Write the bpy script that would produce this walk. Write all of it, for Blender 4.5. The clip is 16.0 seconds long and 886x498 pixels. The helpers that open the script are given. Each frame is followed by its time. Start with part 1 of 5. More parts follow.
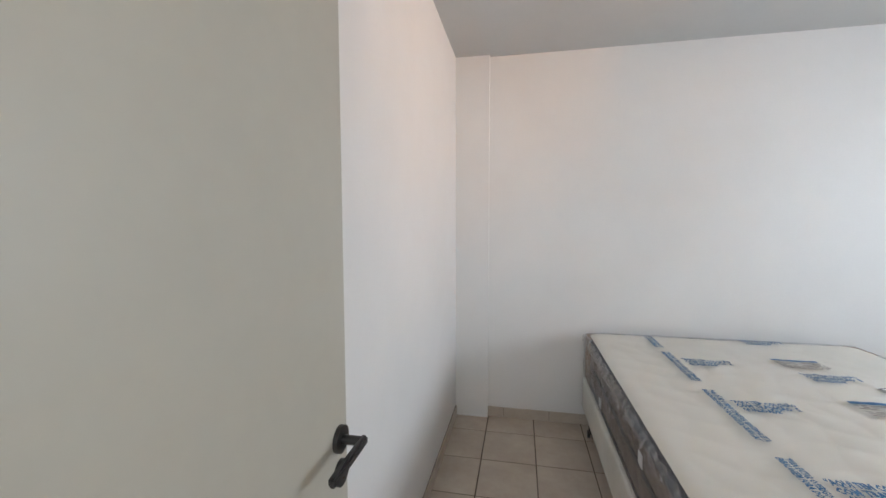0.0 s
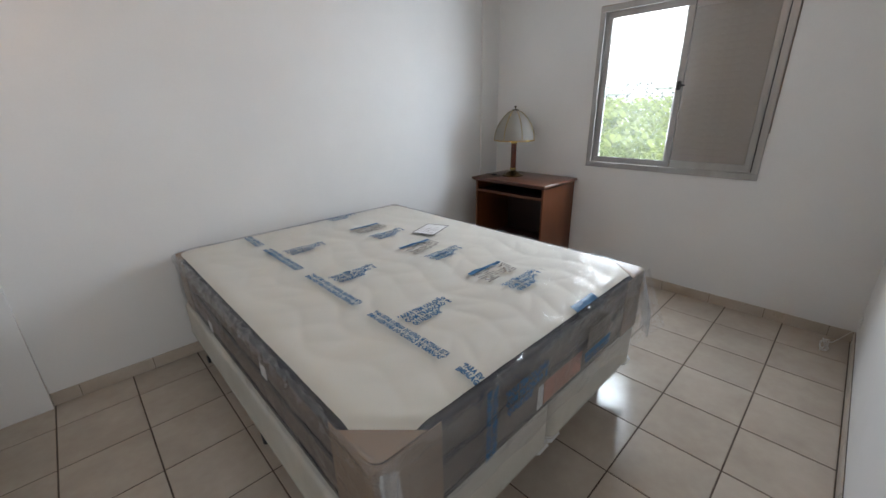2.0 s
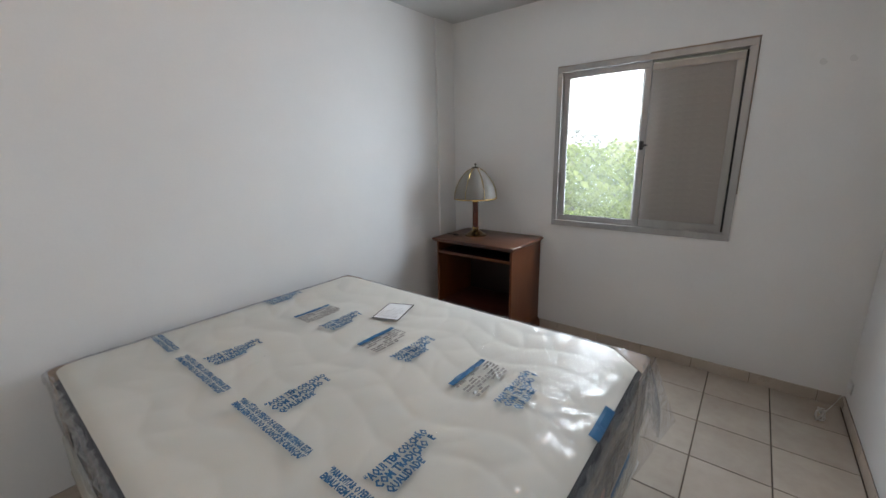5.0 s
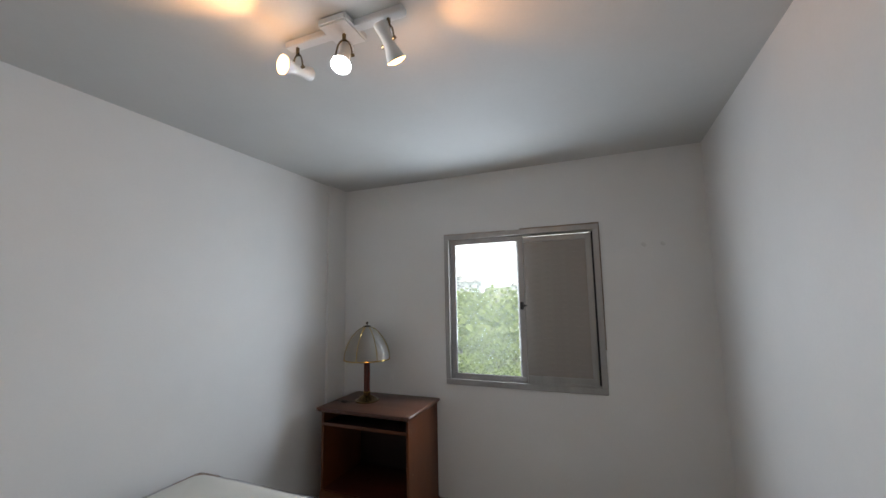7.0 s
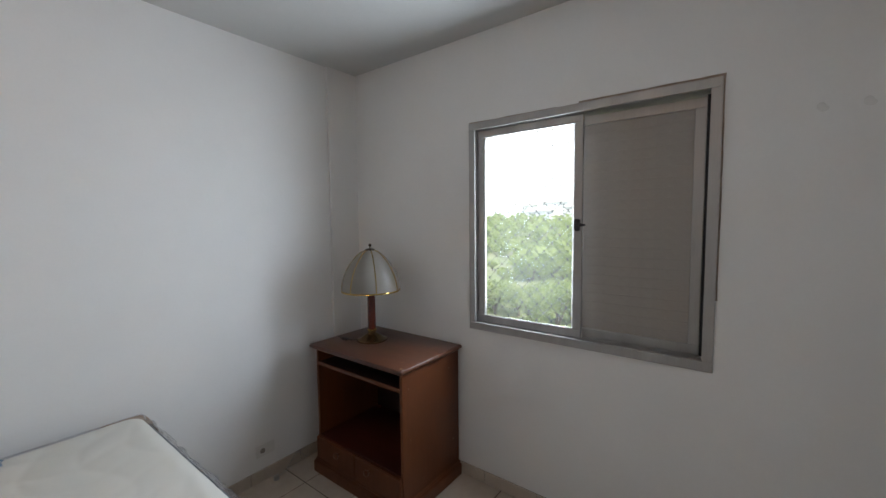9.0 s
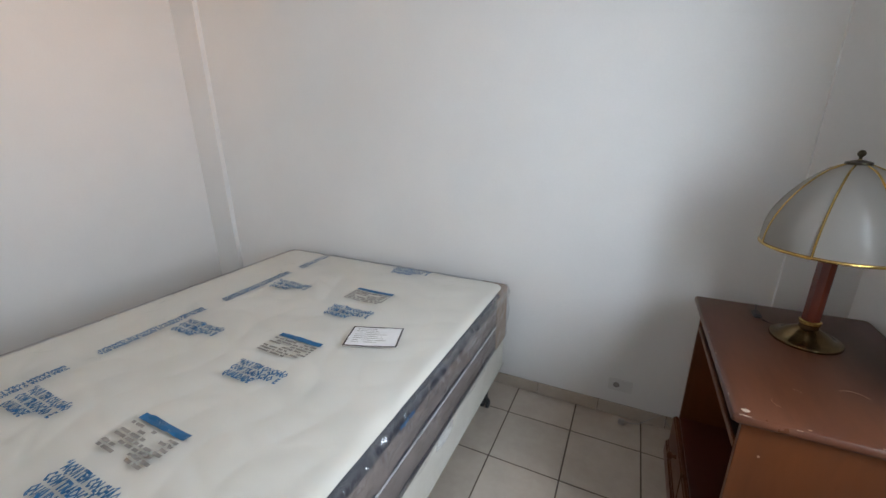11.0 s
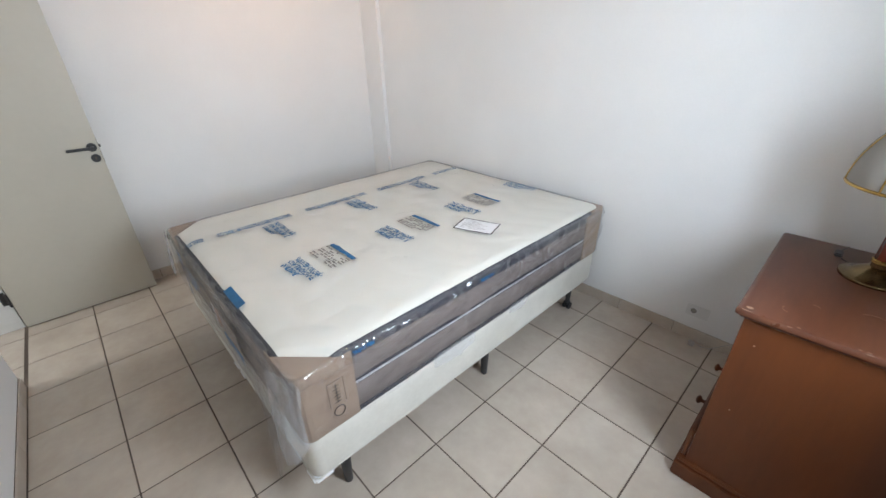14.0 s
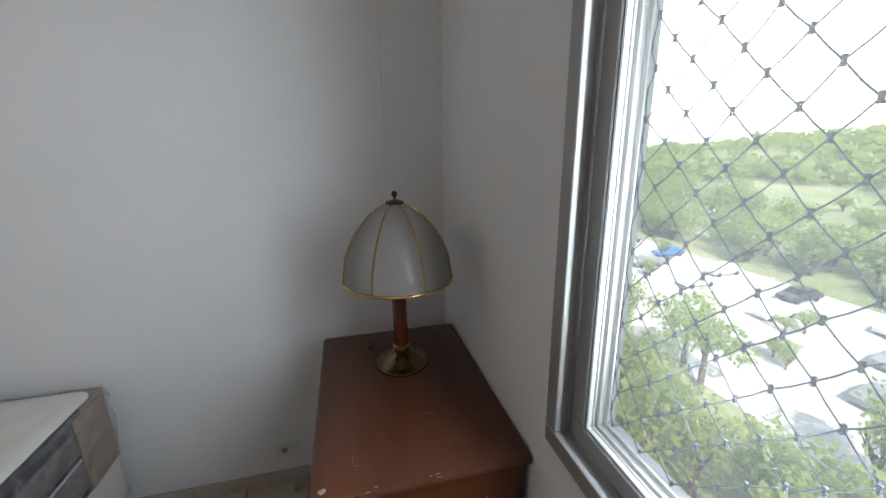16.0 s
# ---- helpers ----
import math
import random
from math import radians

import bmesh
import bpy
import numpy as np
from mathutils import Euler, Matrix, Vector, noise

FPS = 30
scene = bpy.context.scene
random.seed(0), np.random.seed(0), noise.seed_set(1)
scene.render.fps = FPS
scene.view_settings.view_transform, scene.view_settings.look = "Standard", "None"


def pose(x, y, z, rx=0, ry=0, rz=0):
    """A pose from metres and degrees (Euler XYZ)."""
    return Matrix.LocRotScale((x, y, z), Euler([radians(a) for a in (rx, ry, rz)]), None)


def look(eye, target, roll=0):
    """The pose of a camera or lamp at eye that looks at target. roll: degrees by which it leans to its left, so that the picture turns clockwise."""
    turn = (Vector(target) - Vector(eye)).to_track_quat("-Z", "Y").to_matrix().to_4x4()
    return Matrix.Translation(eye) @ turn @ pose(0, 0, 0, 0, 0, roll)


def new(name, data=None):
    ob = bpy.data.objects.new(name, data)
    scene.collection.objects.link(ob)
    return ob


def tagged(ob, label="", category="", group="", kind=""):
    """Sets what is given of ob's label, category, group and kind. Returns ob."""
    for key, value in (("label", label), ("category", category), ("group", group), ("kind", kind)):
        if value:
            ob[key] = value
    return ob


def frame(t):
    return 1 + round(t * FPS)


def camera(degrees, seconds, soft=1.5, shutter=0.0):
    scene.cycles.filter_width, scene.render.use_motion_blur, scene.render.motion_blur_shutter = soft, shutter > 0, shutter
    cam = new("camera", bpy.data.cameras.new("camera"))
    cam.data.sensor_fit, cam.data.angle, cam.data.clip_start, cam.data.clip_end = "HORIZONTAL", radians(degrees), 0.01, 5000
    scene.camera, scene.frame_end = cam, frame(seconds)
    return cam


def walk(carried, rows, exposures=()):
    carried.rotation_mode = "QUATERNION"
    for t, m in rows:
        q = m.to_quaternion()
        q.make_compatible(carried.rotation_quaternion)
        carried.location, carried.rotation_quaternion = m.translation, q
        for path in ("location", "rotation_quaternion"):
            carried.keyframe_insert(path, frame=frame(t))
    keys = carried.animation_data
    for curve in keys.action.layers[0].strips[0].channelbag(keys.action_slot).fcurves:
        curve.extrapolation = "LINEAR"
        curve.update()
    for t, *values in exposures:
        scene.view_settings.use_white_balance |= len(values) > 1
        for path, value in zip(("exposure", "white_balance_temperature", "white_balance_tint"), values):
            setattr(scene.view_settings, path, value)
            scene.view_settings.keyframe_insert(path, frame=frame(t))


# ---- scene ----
cam = camera(97.4, 16.0)

PATH = [
    (0, (-2.087, -1.311, 1.452), (-2.478, 0.646, 1.315), -0.1),
    (0.4, (-2.104, -1.212, 1.432), (-1.873, 0.769, 1.287), -0.8),
    (0.5, (-2.083, -1.21, 1.463), (-1.728, 0.75, 1.284), -0.8),
    (1, (-2.007, -1.147, 1.481), (-1.106, 0.611, 1.17), -0.9),
    (1.5, (-1.951, -1.083, 1.459), (-0.738, 0.44, 1.002), -1.2),
    (2, (-1.966, -1.074, 1.428), (-0.67, 0.288, 0.747), -1.2),
    (2.5, (-1.993, -1.115, 1.39), (-0.751, 0.155, 0.47), -1.2),
    (3, (-2.007, -1.102, 1.378), (-0.835, 0.125, 0.32), -1.3),
    (3.5, (-1.97, -1.016, 1.446), (-0.789, 0.224, 0.413), -1.3),
    (4, (-1.913, -0.927, 1.5), (-0.636, 0.341, 0.628), -1.3),
    (4.5, (-1.833, -0.841, 1.516), (-0.433, 0.421, 0.847), -1.2),
    (5, (-1.744, -0.74, 1.529), (-0.227, 0.472, 1.047), -1.3),
    (5.2, (-1.742, -0.693, 1.544), (-0.18, 0.489, 1.14), -1.3),
    (7.5, (-1.609, -0.665, 1.646), (0.243, 0.037, 1.925), -1.3),
    (8, (-1.351, -0.815, 1.602), (0.498, -0.077, 1.785), -1.3),
    (8.2, (-1.213, -0.821, 1.592), (0.632, -0.054, 1.695), -1.3),
    (10.3, (0.254, -0.492, 1.54), (0.338, 1.454, 1.086), -0.6),
    (10.5, (0.345, -0.481, 1.533), (0.11, 1.442, 1.036), -0.9),
    (11, (0.46, -0.435, 1.517), (-0.372, 1.279, 0.908), -0.6),
    (11.5, (0.612, -0.486, 1.499), (-0.525, 0.977, 0.746), -0.2),
    (12, (0.785, -0.568, 1.513), (-0.495, 0.684, 0.622), -0.8),
    (12.5, (0.818, -0.674, 1.522), (-0.474, 0.488, 0.532), -1.0),
    (13, (0.853, -0.751, 1.552), (-0.434, 0.389, 0.532), -1.2),
    (13.5, (0.876, -0.781, 1.56), (-0.422, 0.365, 0.559), -1.3),
    (14, (0.857, -0.737, 1.557), (-0.438, 0.475, 0.634), -1.1),
    (14.5, (0.86, -0.611, 1.577), (-0.369, 0.757, 0.79), -1.0),
    (14.8, (0.894, -0.496, 1.598), (-0.182, 1.035, 0.891), -2.0),
    (15, (0.91, -0.433, 1.59), (0.021, 1.231, 0.926), -1.5),
    (15.5, (0.918, -0.222, 1.603), (0.651, 1.663, 0.99), -1.3),
    (16, (0.9, -0.128, 1.581), (1.355, 1.748, 1.054), -0.9),
]
walk(cam, [(t, look(eye, target, roll)) for t, eye, target, roll in PATH],
     [(0, 1.47), (1, 1.25), (1.5, 1.05), (2.5, 1.44), (3.5, 1.53), (4.5, 1.2), (5.2, 1.0), (7.5, 0.66), (8.2, 0.76), (10.3, 0.88), (11, 1.2), (11.5, 1.4), (12.5, 1.67), (14, 1.7), (15, 1.4), (15.5, 0.96), (16, 0.60)])

# ---- light of day and exposure ----
world = bpy.data.worlds.new("World")
scene.world = world
world.use_nodes = True
wn = world.node_tree.nodes
sky = wn.new("ShaderNodeTexSky")
sky.sky_type = "NISHITA"
sky.sun_disc = False
sky.sun_elevation = radians(46)
sky.sun_rotation = radians(200)
sky.air_density, sky.dust_density, sky.ozone_density = 1.0, 1.0, 1.0
world.node_tree.links.new(sky.outputs[0], wn["Background"].inputs[0])
wn["Background"].inputs[1].default_value = 0.15

sun_light = bpy.data.lights.new("sun", "SUN")
sun_light.energy, sun_light.angle, sun_light.color = 5.0, radians(0.5), (1.0, 0.95, 0.86)
sun = new("sun", sun_light)
sun.matrix_world = look((0, 0, 30), (10, 27.2, 0))

X0, X1, Y0, Y1, ZC = -2.555, 1.305, -1.33, 1.545, 2.62      # the bedroom
WY0, WY1, WZ0, WZ1 = -0.655, 0.535, 0.935, 2.125            # the window's hole
DX0, DX1, DZ = -2.46, -1.745, 2.10                          # the doorway in the south wall



def window_lamp(watts, colour, z, height, target):
    li = bpy.data.lights.new("window_light", "AREA")
    li.shape, li.size, li.size_y, li.energy, li.color = "RECTANGLE", 0.47, height, watts, colour
    ob = new("window_light", li)
    ob.matrix_world = look((X1 + 0.142, 0.200, z), target)


window_lamp(19.5, (0.685, 0.79, 0.93), 1.54, 1.00, (-1.5, 0.22, 1.15))     # sky
window_lamp(1.4, (1.0, 0.93, 0.72), 1.50, 1.00, (-0.9, 0.35, 1.6))     # sunlit land below
hall_fill = bpy.data.lights.new("hall_fill", "AREA")                    # unseen lamp added for assumed daylight from rooms beyond the doorway; lifts west floor
hall_fill.shape, hall_fill.size, hall_fill.size_y, hall_fill.energy, hall_fill.color = "RECTANGLE", 0.8, 1.1, 13.5, (0.92, 0.965, 1.0)
new("hall_fill", hall_fill).matrix_world = look((-2.0, -2.93, 1.55), (-1.85, 0.0, 0.45))


# ---- materials ----
def material(name, base, rough=0.6, metal=0.0, spec=0.5):
    m = bpy.data.materials.new(name)
    m.use_nodes = True
    b = m.node_tree.nodes["Principled BSDF"]
    b.inputs["Base Color"].default_value = (*base, 1)
    b.inputs["Roughness"].default_value = rough
    b.inputs["Metallic"].default_value = metal
    b.inputs["Specular IOR Level"].default_value = spec
    return m, m.node_tree, b


def add(nt, kind, **vals):
    n = nt.nodes.new(kind)
    for k, v in vals.items():
        n.inputs[k.replace("_", " ")].default_value = v
    return n


def coords(nt, stretch=(1, 1, 1)):
    c = nt.nodes.new("ShaderNodeTexCoord")
    m = nt.nodes.new("ShaderNodeMapping")
    m.inputs["Scale"].default_value = stretch
    nt.links.new(c.outputs["Object"], m.inputs["Vector"])
    return m.outputs["Vector"]


def mottled(name, a, b, scale=3.0, fine=60.0, rough=0.6, metal=0.0, bump=0.1, depth=0.002, stretch=(1, 1, 1), spec=0.5, contrast=(0.35, 0.65), per_object=0.0, rough_var=0.08):
    """Two colours mixed by noise at two scales, with fine relief."""
    m, nt, bs = material(name, a, rough, metal, spec)
    v = coords(nt, stretch)
    if per_object:
        info = nt.nodes.new("ShaderNodeObjectInfo")
        off = nt.nodes.new("ShaderNodeVectorMath")
        off.operation = "MULTIPLY_ADD"
        comb = nt.nodes.new("ShaderNodeCombineXYZ")
        for k in range(3):
            nt.links.new(info.outputs["Random"], comb.inputs[k])
        nt.links.new(comb.outputs[0], off.inputs[0])
        off.inputs[1].default_value = (37, 53, 71)
        nt.links.new(v, off.inputs[2])
        v = off.outputs[0]
    n1 = add(nt, "ShaderNodeTexNoise", Scale=scale, Detail=5.0, Roughness=0.6)
    n2 = add(nt, "ShaderNodeTexNoise", Scale=fine, Detail=3.0)
    nt.links.new(v, n1.inputs["Vector"])
    nt.links.new(v, n2.inputs["Vector"])
    mixv = nt.nodes.new("ShaderNodeMath")
    mixv.operation = "MULTIPLY_ADD"
    nt.links.new(n2.outputs[0], mixv.inputs[0])
    mixv.inputs[1].default_value = 0.25
    nt.links.new(n1.outputs[0], mixv.inputs[2])
    rng = add(nt, "ShaderNodeMapRange", From_Min=contrast[0] + 0.12, From_Max=contrast[1] + 0.12)
    nt.links.new(mixv.outputs[0], rng.inputs["Value"])
    mix = nt.nodes.new("ShaderNodeMix")
    mix.data_type = "RGBA"
    mix.inputs["A"].default_value, mix.inputs["B"].default_value = (*a, 1), (*b, 1)
    nt.links.new(rng.outputs[0], mix.inputs["Factor"])
    col = mix.outputs["Result"]
    if per_object:
        hsv = nt.nodes.new("ShaderNodeHueSaturation")
        vr = add(nt, "ShaderNodeMapRange", To_Min=1 - per_object, To_Max=1 + per_object)
        nt.links.new(info.outputs["Random"], vr.inputs["Value"])
        nt.links.new(vr.outputs[0], hsv.inputs["Value"])
        nt.links.new(col, hsv.inputs["Color"])
        col = hsv.outputs[0]
    nt.links.new(col, bs.inputs["Base Color"])
    rr = add(nt, "ShaderNodeMapRange", To_Min=max(0.02, rough - rough_var), To_Max=rough + rough_var)
    nt.links.new(n1.outputs[0], rr.inputs["Value"])
    nt.links.new(rr.outputs[0], bs.inputs["Roughness"])
    bp = add(nt, "ShaderNodeBump", Strength=bump, Distance=depth)
    nt.links.new(mixv.outputs[0], bp.inputs["Height"])
    nt.links.new(bp.outputs[0], bs.inputs["Normal"])
    return m


WALL = mottled("wall_paint", (0.775, 0.765, 0.75), (0.735, 0.725, 0.71), 1.3, 90, 0.62, bump=0.25, depth=0.003)
# White like WALL but darker: the ceiling's dimmer light is put into the colour.
CEIL = mottled("toned_ceiling_paint", (0.57, 0.565, 0.55), (0.53, 0.525, 0.51), 1.1, 80, 0.75, bump=0.2, depth=0.003)
TILE = mottled("ceramic_tile", (0.495, 0.432, 0.367), (0.395, 0.335, 0.275), 4.5, 26, 0.17, bump=0.010, depth=0.001, rough_var=0.03, spec=0.32, per_object=0.05, contrast=(0.25, 0.75))
SKIRT = mottled("skirting_tile", (0.50, 0.43, 0.36), (0.44, 0.37, 0.30), 6, 40, 0.3, bump=0.05, per_object=0.03)
GROUT = mottled("grout", (0.12, 0.088, 0.065), (0.075, 0.055, 0.042), 7, 200, 0.9, bump=0.4)
LEAF = mottled("door_enamel", (0.455, 0.425, 0.355), (0.43, 0.40, 0.335), 2, 30, 0.42, bump=0.08)
FRAME_WHITE = mottled("jamb_paint", (0.62, 0.61, 0.58), (0.56, 0.55, 0.52), 5, 60, 0.5)
BLACK = mottled("black_metal", (0.018, 0.017, 0.017), (0.03, 0.028, 0.027), 20, 200, 0.35, bump=0.05)
PLASTIC_BLACK = mottled("black_plastic", (0.02, 0.02, 0.022), (0.035, 0.034, 0.034), 20, 200, 0.45)
ALU = mottled("anodised_aluminium", (0.42, 0.405, 0.39), (0.36, 0.345, 0.33), 9, 160, 0.42, metal=0.55, bump=0.08, stretch=(1, 1, 0.15))
SHUTTER = mottled("painted_slat", (0.34, 0.31, 0.28), (0.30, 0.27, 0.245), 6, 90, 0.55, metal=0.15)
WOOD_SIDE = mottled("stained_wood", (0.130, 0.037, 0.010), (0.078, 0.021, 0.006), 5, 45, 0.38, bump=0.15, stretch=(1.0, 1.0, 0.18), contrast=(0.3, 0.7))
WOOD_TOP = mottled("stained_wood_top", (0.088, 0.030, 0.014), (0.052, 0.016, 0.008), 6, 50, 0.30, bump=0.03, stretch=(1, 0.2, 1))
# Stained wood taken near black: the niche's shade is put into the colour.
WOOD_NICHE_SHADE = mottled("niche_shaded_wood", (0.022, 0.008, 0.006), (0.014, 0.006, 0.005), 6, 50, 0.45, stretch=(1, 0.2, 1))
WOOD_RED = mottled("red_brown_board", (0.075, 0.015, 0.008), (0.05, 0.010, 0.006), 6, 50, 0.4, stretch=(1, 0.2, 1))
BRASS = mottled("brass", (0.62, 0.43, 0.15), (0.50, 0.33, 0.10), 12, 80, 0.2, metal=1.0, bump=0.02)
RUST = mottled("bare_filler", (0.235, 0.175, 0.135), (0.31, 0.25, 0.20), 14, 120, 0.9, bump=0.4)
AGED = mottled("aged_metal", (0.07, 0.055, 0.035), (0.035, 0.03, 0.022), 30, 120, 0.32, metal=0.9)
RUBBER = material("black_rubber", (0.02, 0.02, 0.022), 0.6)[0]
BRONZE = mottled("dull_brass", (0.24, 0.17, 0.085), (0.15, 0.10, 0.05), 12, 80, 0.18, metal=1.0)
COLUMN = mottled("lamp_column_wood", (0.15, 0.032, 0.016), (0.08, 0.016, 0.010), 9, 60, 0.22, stretch=(1, 1, 0.2))
TICKING = mottled("mattress_ticking", (0.75, 0.725, 0.65), (0.72, 0.695, 0.615), 5, 180, 0.75, bump=0.5, depth=0.002)
TAUPE = mottled("taupe_fabric", (0.195, 0.16, 0.145), (0.145, 0.118, 0.107), 7, 300, 0.85, bump=0.4, stretch=(1, 1, 2))
TAPE = mottled("dark_border_tape", (0.022, 0.024, 0.034), (0.038, 0.038, 0.048), 12, 300, 0.6, bump=0.3)
CARTON = mottled("cardboard", (0.31, 0.225, 0.165), (0.26, 0.185, 0.135), 5, 120, 0.8, bump=0.2, stretch=(1, 1, 3))
VINYL = mottled("white_vinyl", (0.60, 0.58, 0.52), (0.52, 0.50, 0.445), 3, 60, 0.55, bump=0.3, depth=0.004)
PRINT = mottled("blue_print", (0.004, 0.095, 0.23), (0.008, 0.125, 0.29), 20, 150, 0.45)
PRINT_GREY = mottled("grey_print", (0.20, 0.185, 0.17), (0.30, 0.275, 0.245), 40, 200, 0.5)
PRINT_DARK = material("dark_print", (0.05, 0.035, 0.032), 0.6)[0]
PAPER = mottled("paper", (0.80, 0.80, 0.80), (0.74, 0.74, 0.75), 8, 80, 0.6)
ORANGE = mottled("orange_label", (0.58, 0.24, 0.16), (0.50, 0.20, 0.13), 8, 80, 0.5)
CORD = material("grey_cord", (0.35, 0.33, 0.31), 0.5)[0]
OUTLET = mottled("outlet_plastic", (0.70, 0.69, 0.67), (0.66, 0.65, 0.63), 8, 80, 0.4)
WHITE_METAL = mottled("white_enamel", (0.72, 0.72, 0.72), (0.66, 0.66, 0.66), 8, 60, 0.3)
FACADE = mottled("outer_plaster", (0.42, 0.42, 0.415), (0.34, 0.34, 0.335), 3, 80, 0.8, bump=0.4)
NET = material("net_cord", (0.055, 0.055, 0.06), 0.8)[0]


def facing_gloss(nt, strength=1.0, base=0.055):
    """How much a thin clear sheet mirrors, by its tilt alone."""
    lw = nt.nodes.new("ShaderNodeLayerWeight")
    lw.inputs["Blend"].default_value = 0.5
    pw = nt.nodes.new("ShaderNodeMath")
    pw.operation = "POWER"
    pw.inputs[1].default_value = 3.2
    nt.links.new(lw.outputs["Facing"], pw.inputs[0])
    ma = nt.nodes.new("ShaderNodeMath")
    ma.operation = "MULTIPLY_ADD"
    ma.inputs[1].default_value, ma.inputs[2].default_value = 0.60 * strength, base
    nt.links.new(pw.outputs[0], ma.inputs[0])
    return lw, ma.outputs[0]


def film_material(name, milk, rough=0.1, crease=1.0, strength=1.0, soft=1.0, depth=0.022, base=0.055):
    """Clear plastic sheet: flat facets between sharp folds, fine crinkle on top."""
    m, nt, b = material(name, (1, 1, 1), 0.12)
    out = nt.nodes["Material Output"]
    tr = nt.nodes.new("ShaderNodeBsdfTransparent")
    tr.inputs[0].default_value = (0.95, 0.955, 0.965, 1)
    gl = nt.nodes.new("ShaderNodeBsdfGlossy")
    gl.inputs["Roughness"].default_value = rough
    fr, glossiness = facing_gloss(nt, strength, base)
    v = coords(nt)
    bend = add(nt, "ShaderNodeTexNoise", Scale=3.0, Detail=2.0)
    nt.links.new(v, bend.inputs["Vector"])
    warp = nt.nodes.new("ShaderNodeVectorMath")
    warp.operation = "MULTIPLY_ADD"
    warp.inputs[1].default_value = (0.16, 0.16, 0.16)
    nt.links.new(bend.outputs["Color"], warp.inputs[0])
    nt.links.new(v, warp.inputs[2])
    height = None

    def heap(value, amount):
        nonlocal height
        sm = nt.nodes.new("ShaderNodeMath")
        sm.operation = "MULTIPLY_ADD"
        sm.inputs[1].default_value = amount
        nt.links.new(value, sm.inputs[0])
        if height:
            nt.links.new(height, sm.inputs[2])
        else:
            sm.inputs[2].default_value = 0.0
        height = sm.outputs[0]

    for scale, cut, amount, squash in ((3.2, 0.16, 1.2, (1, 0.45, 1)), (6.5, 0.15, 0.8, (0.6, 1, 1)), (15.0, 0.2, 0.32, (1, 0.7, 1))):
        mp = nt.nodes.new("ShaderNodeMapping")
        mp.inputs["Scale"].default_value = squash
        mp.inputs["Rotation"].default_value = (0, 0, scale)
        nt.links.new(warp.outputs[0], mp.inputs["Vector"])
        vo = nt.nodes.new("ShaderNodeTexVoronoi")
        vo.feature = "DISTANCE_TO_EDGE"
        vo.inputs["Scale"].default_value = scale
        nt.links.new(mp.outputs[0], vo.inputs["Vector"])
        mn = nt.nodes.new("ShaderNodeMath")
        mn.operation = "MINIMUM"
        mn.inputs[1].default_value = cut
        nt.links.new(vo.outputs["Distance"], mn.inputs[0])
        heap(mn.outputs[0], -amount * crease)
    for scale, amount in ((2.6, 0.8), (9.0, 0.5), (40.0, 0.12)):
        n = add(nt, "ShaderNodeTexNoise", Scale=scale, Detail=2.0, Distortion=0.8)
        nt.links.new(v, n.inputs["Vector"])
        heap(n.outputs[0], amount * soft)
    bp = add(nt, "ShaderNodeBump", Strength=1.0, Distance=depth)
    nt.links.new(height, bp.inputs["Height"])
    nt.links.new(bp.outputs[0], gl.inputs["Normal"])
    nt.links.new(bp.outputs[0], fr.inputs["Normal"])
    sharp = nt.nodes.new("ShaderNodeBsdfGlossy")
    sharp.inputs["Roughness"].default_value = 0.05
    nt.links.new(bp.outputs[0], sharp.inputs["Normal"])
    both = nt.nodes.new("ShaderNodeMixShader")
    both.inputs[0].default_value = 0.55
    nt.links.new(gl.outputs[0], both.inputs[1])
    nt.links.new(sharp.outputs[0], both.inputs[2])
    mix = nt.nodes.new("ShaderNodeMixShader")
    nt.links.new(glossiness, mix.inputs[0])
    nt.links.new(tr.outputs[0], mix.inputs[1])
    nt.links.new(both.outputs[0], mix.inputs[2])
    df = nt.nodes.new("ShaderNodeBsdfDiffuse")
    df.inputs[0].default_value = (0.75, 0.76, 0.78, 1)
    body = nt.nodes.new("ShaderNodeMixShader")
    body.inputs[0].default_value = milk
    nt.links.new(mix.outputs[0], body.inputs[1])
    nt.links.new(df.outputs[0], body.inputs[2])
    nt.links.new(body.outputs[0], out.inputs["Surface"])
    return m


def glass_material():
    m, nt, b = material("window_glass", (1, 1, 1), 0.02)
    out = nt.nodes["Material Output"]
    tr = nt.nodes.new("ShaderNodeBsdfTransparent")
    tr.inputs[0].default_value = (0.93, 0.95, 0.94, 1)
    gl = nt.nodes.new("ShaderNodeBsdfGlossy")
    gl.inputs["Roughness"].default_value = 0.02
    fr, glossiness = facing_gloss(nt)
    mix = nt.nodes.new("ShaderNodeMixShader")
    nt.links.new(glossiness, mix.inputs[0])
    nt.links.new(tr.outputs[0], mix.inputs[1])
    nt.links.new(gl.outputs[0], mix.inputs[2])
    # Faint translucent white in the pane adds a washed-out haze over the view.
    haze_scatter = nt.nodes.new("ShaderNodeBsdfTranslucent")
    haze_scatter.inputs[0].default_value = (0.85, 0.88, 0.90, 1)
    veil = nt.nodes.new("ShaderNodeMixShader")
    veil.inputs[0].default_value = 0.009
    nt.links.new(mix.outputs[0], veil.inputs[1])
    nt.links.new(haze_scatter.outputs[0], veil.inputs[2])
    nt.links.new(veil.outputs[0], out.inputs["Surface"])
    return m


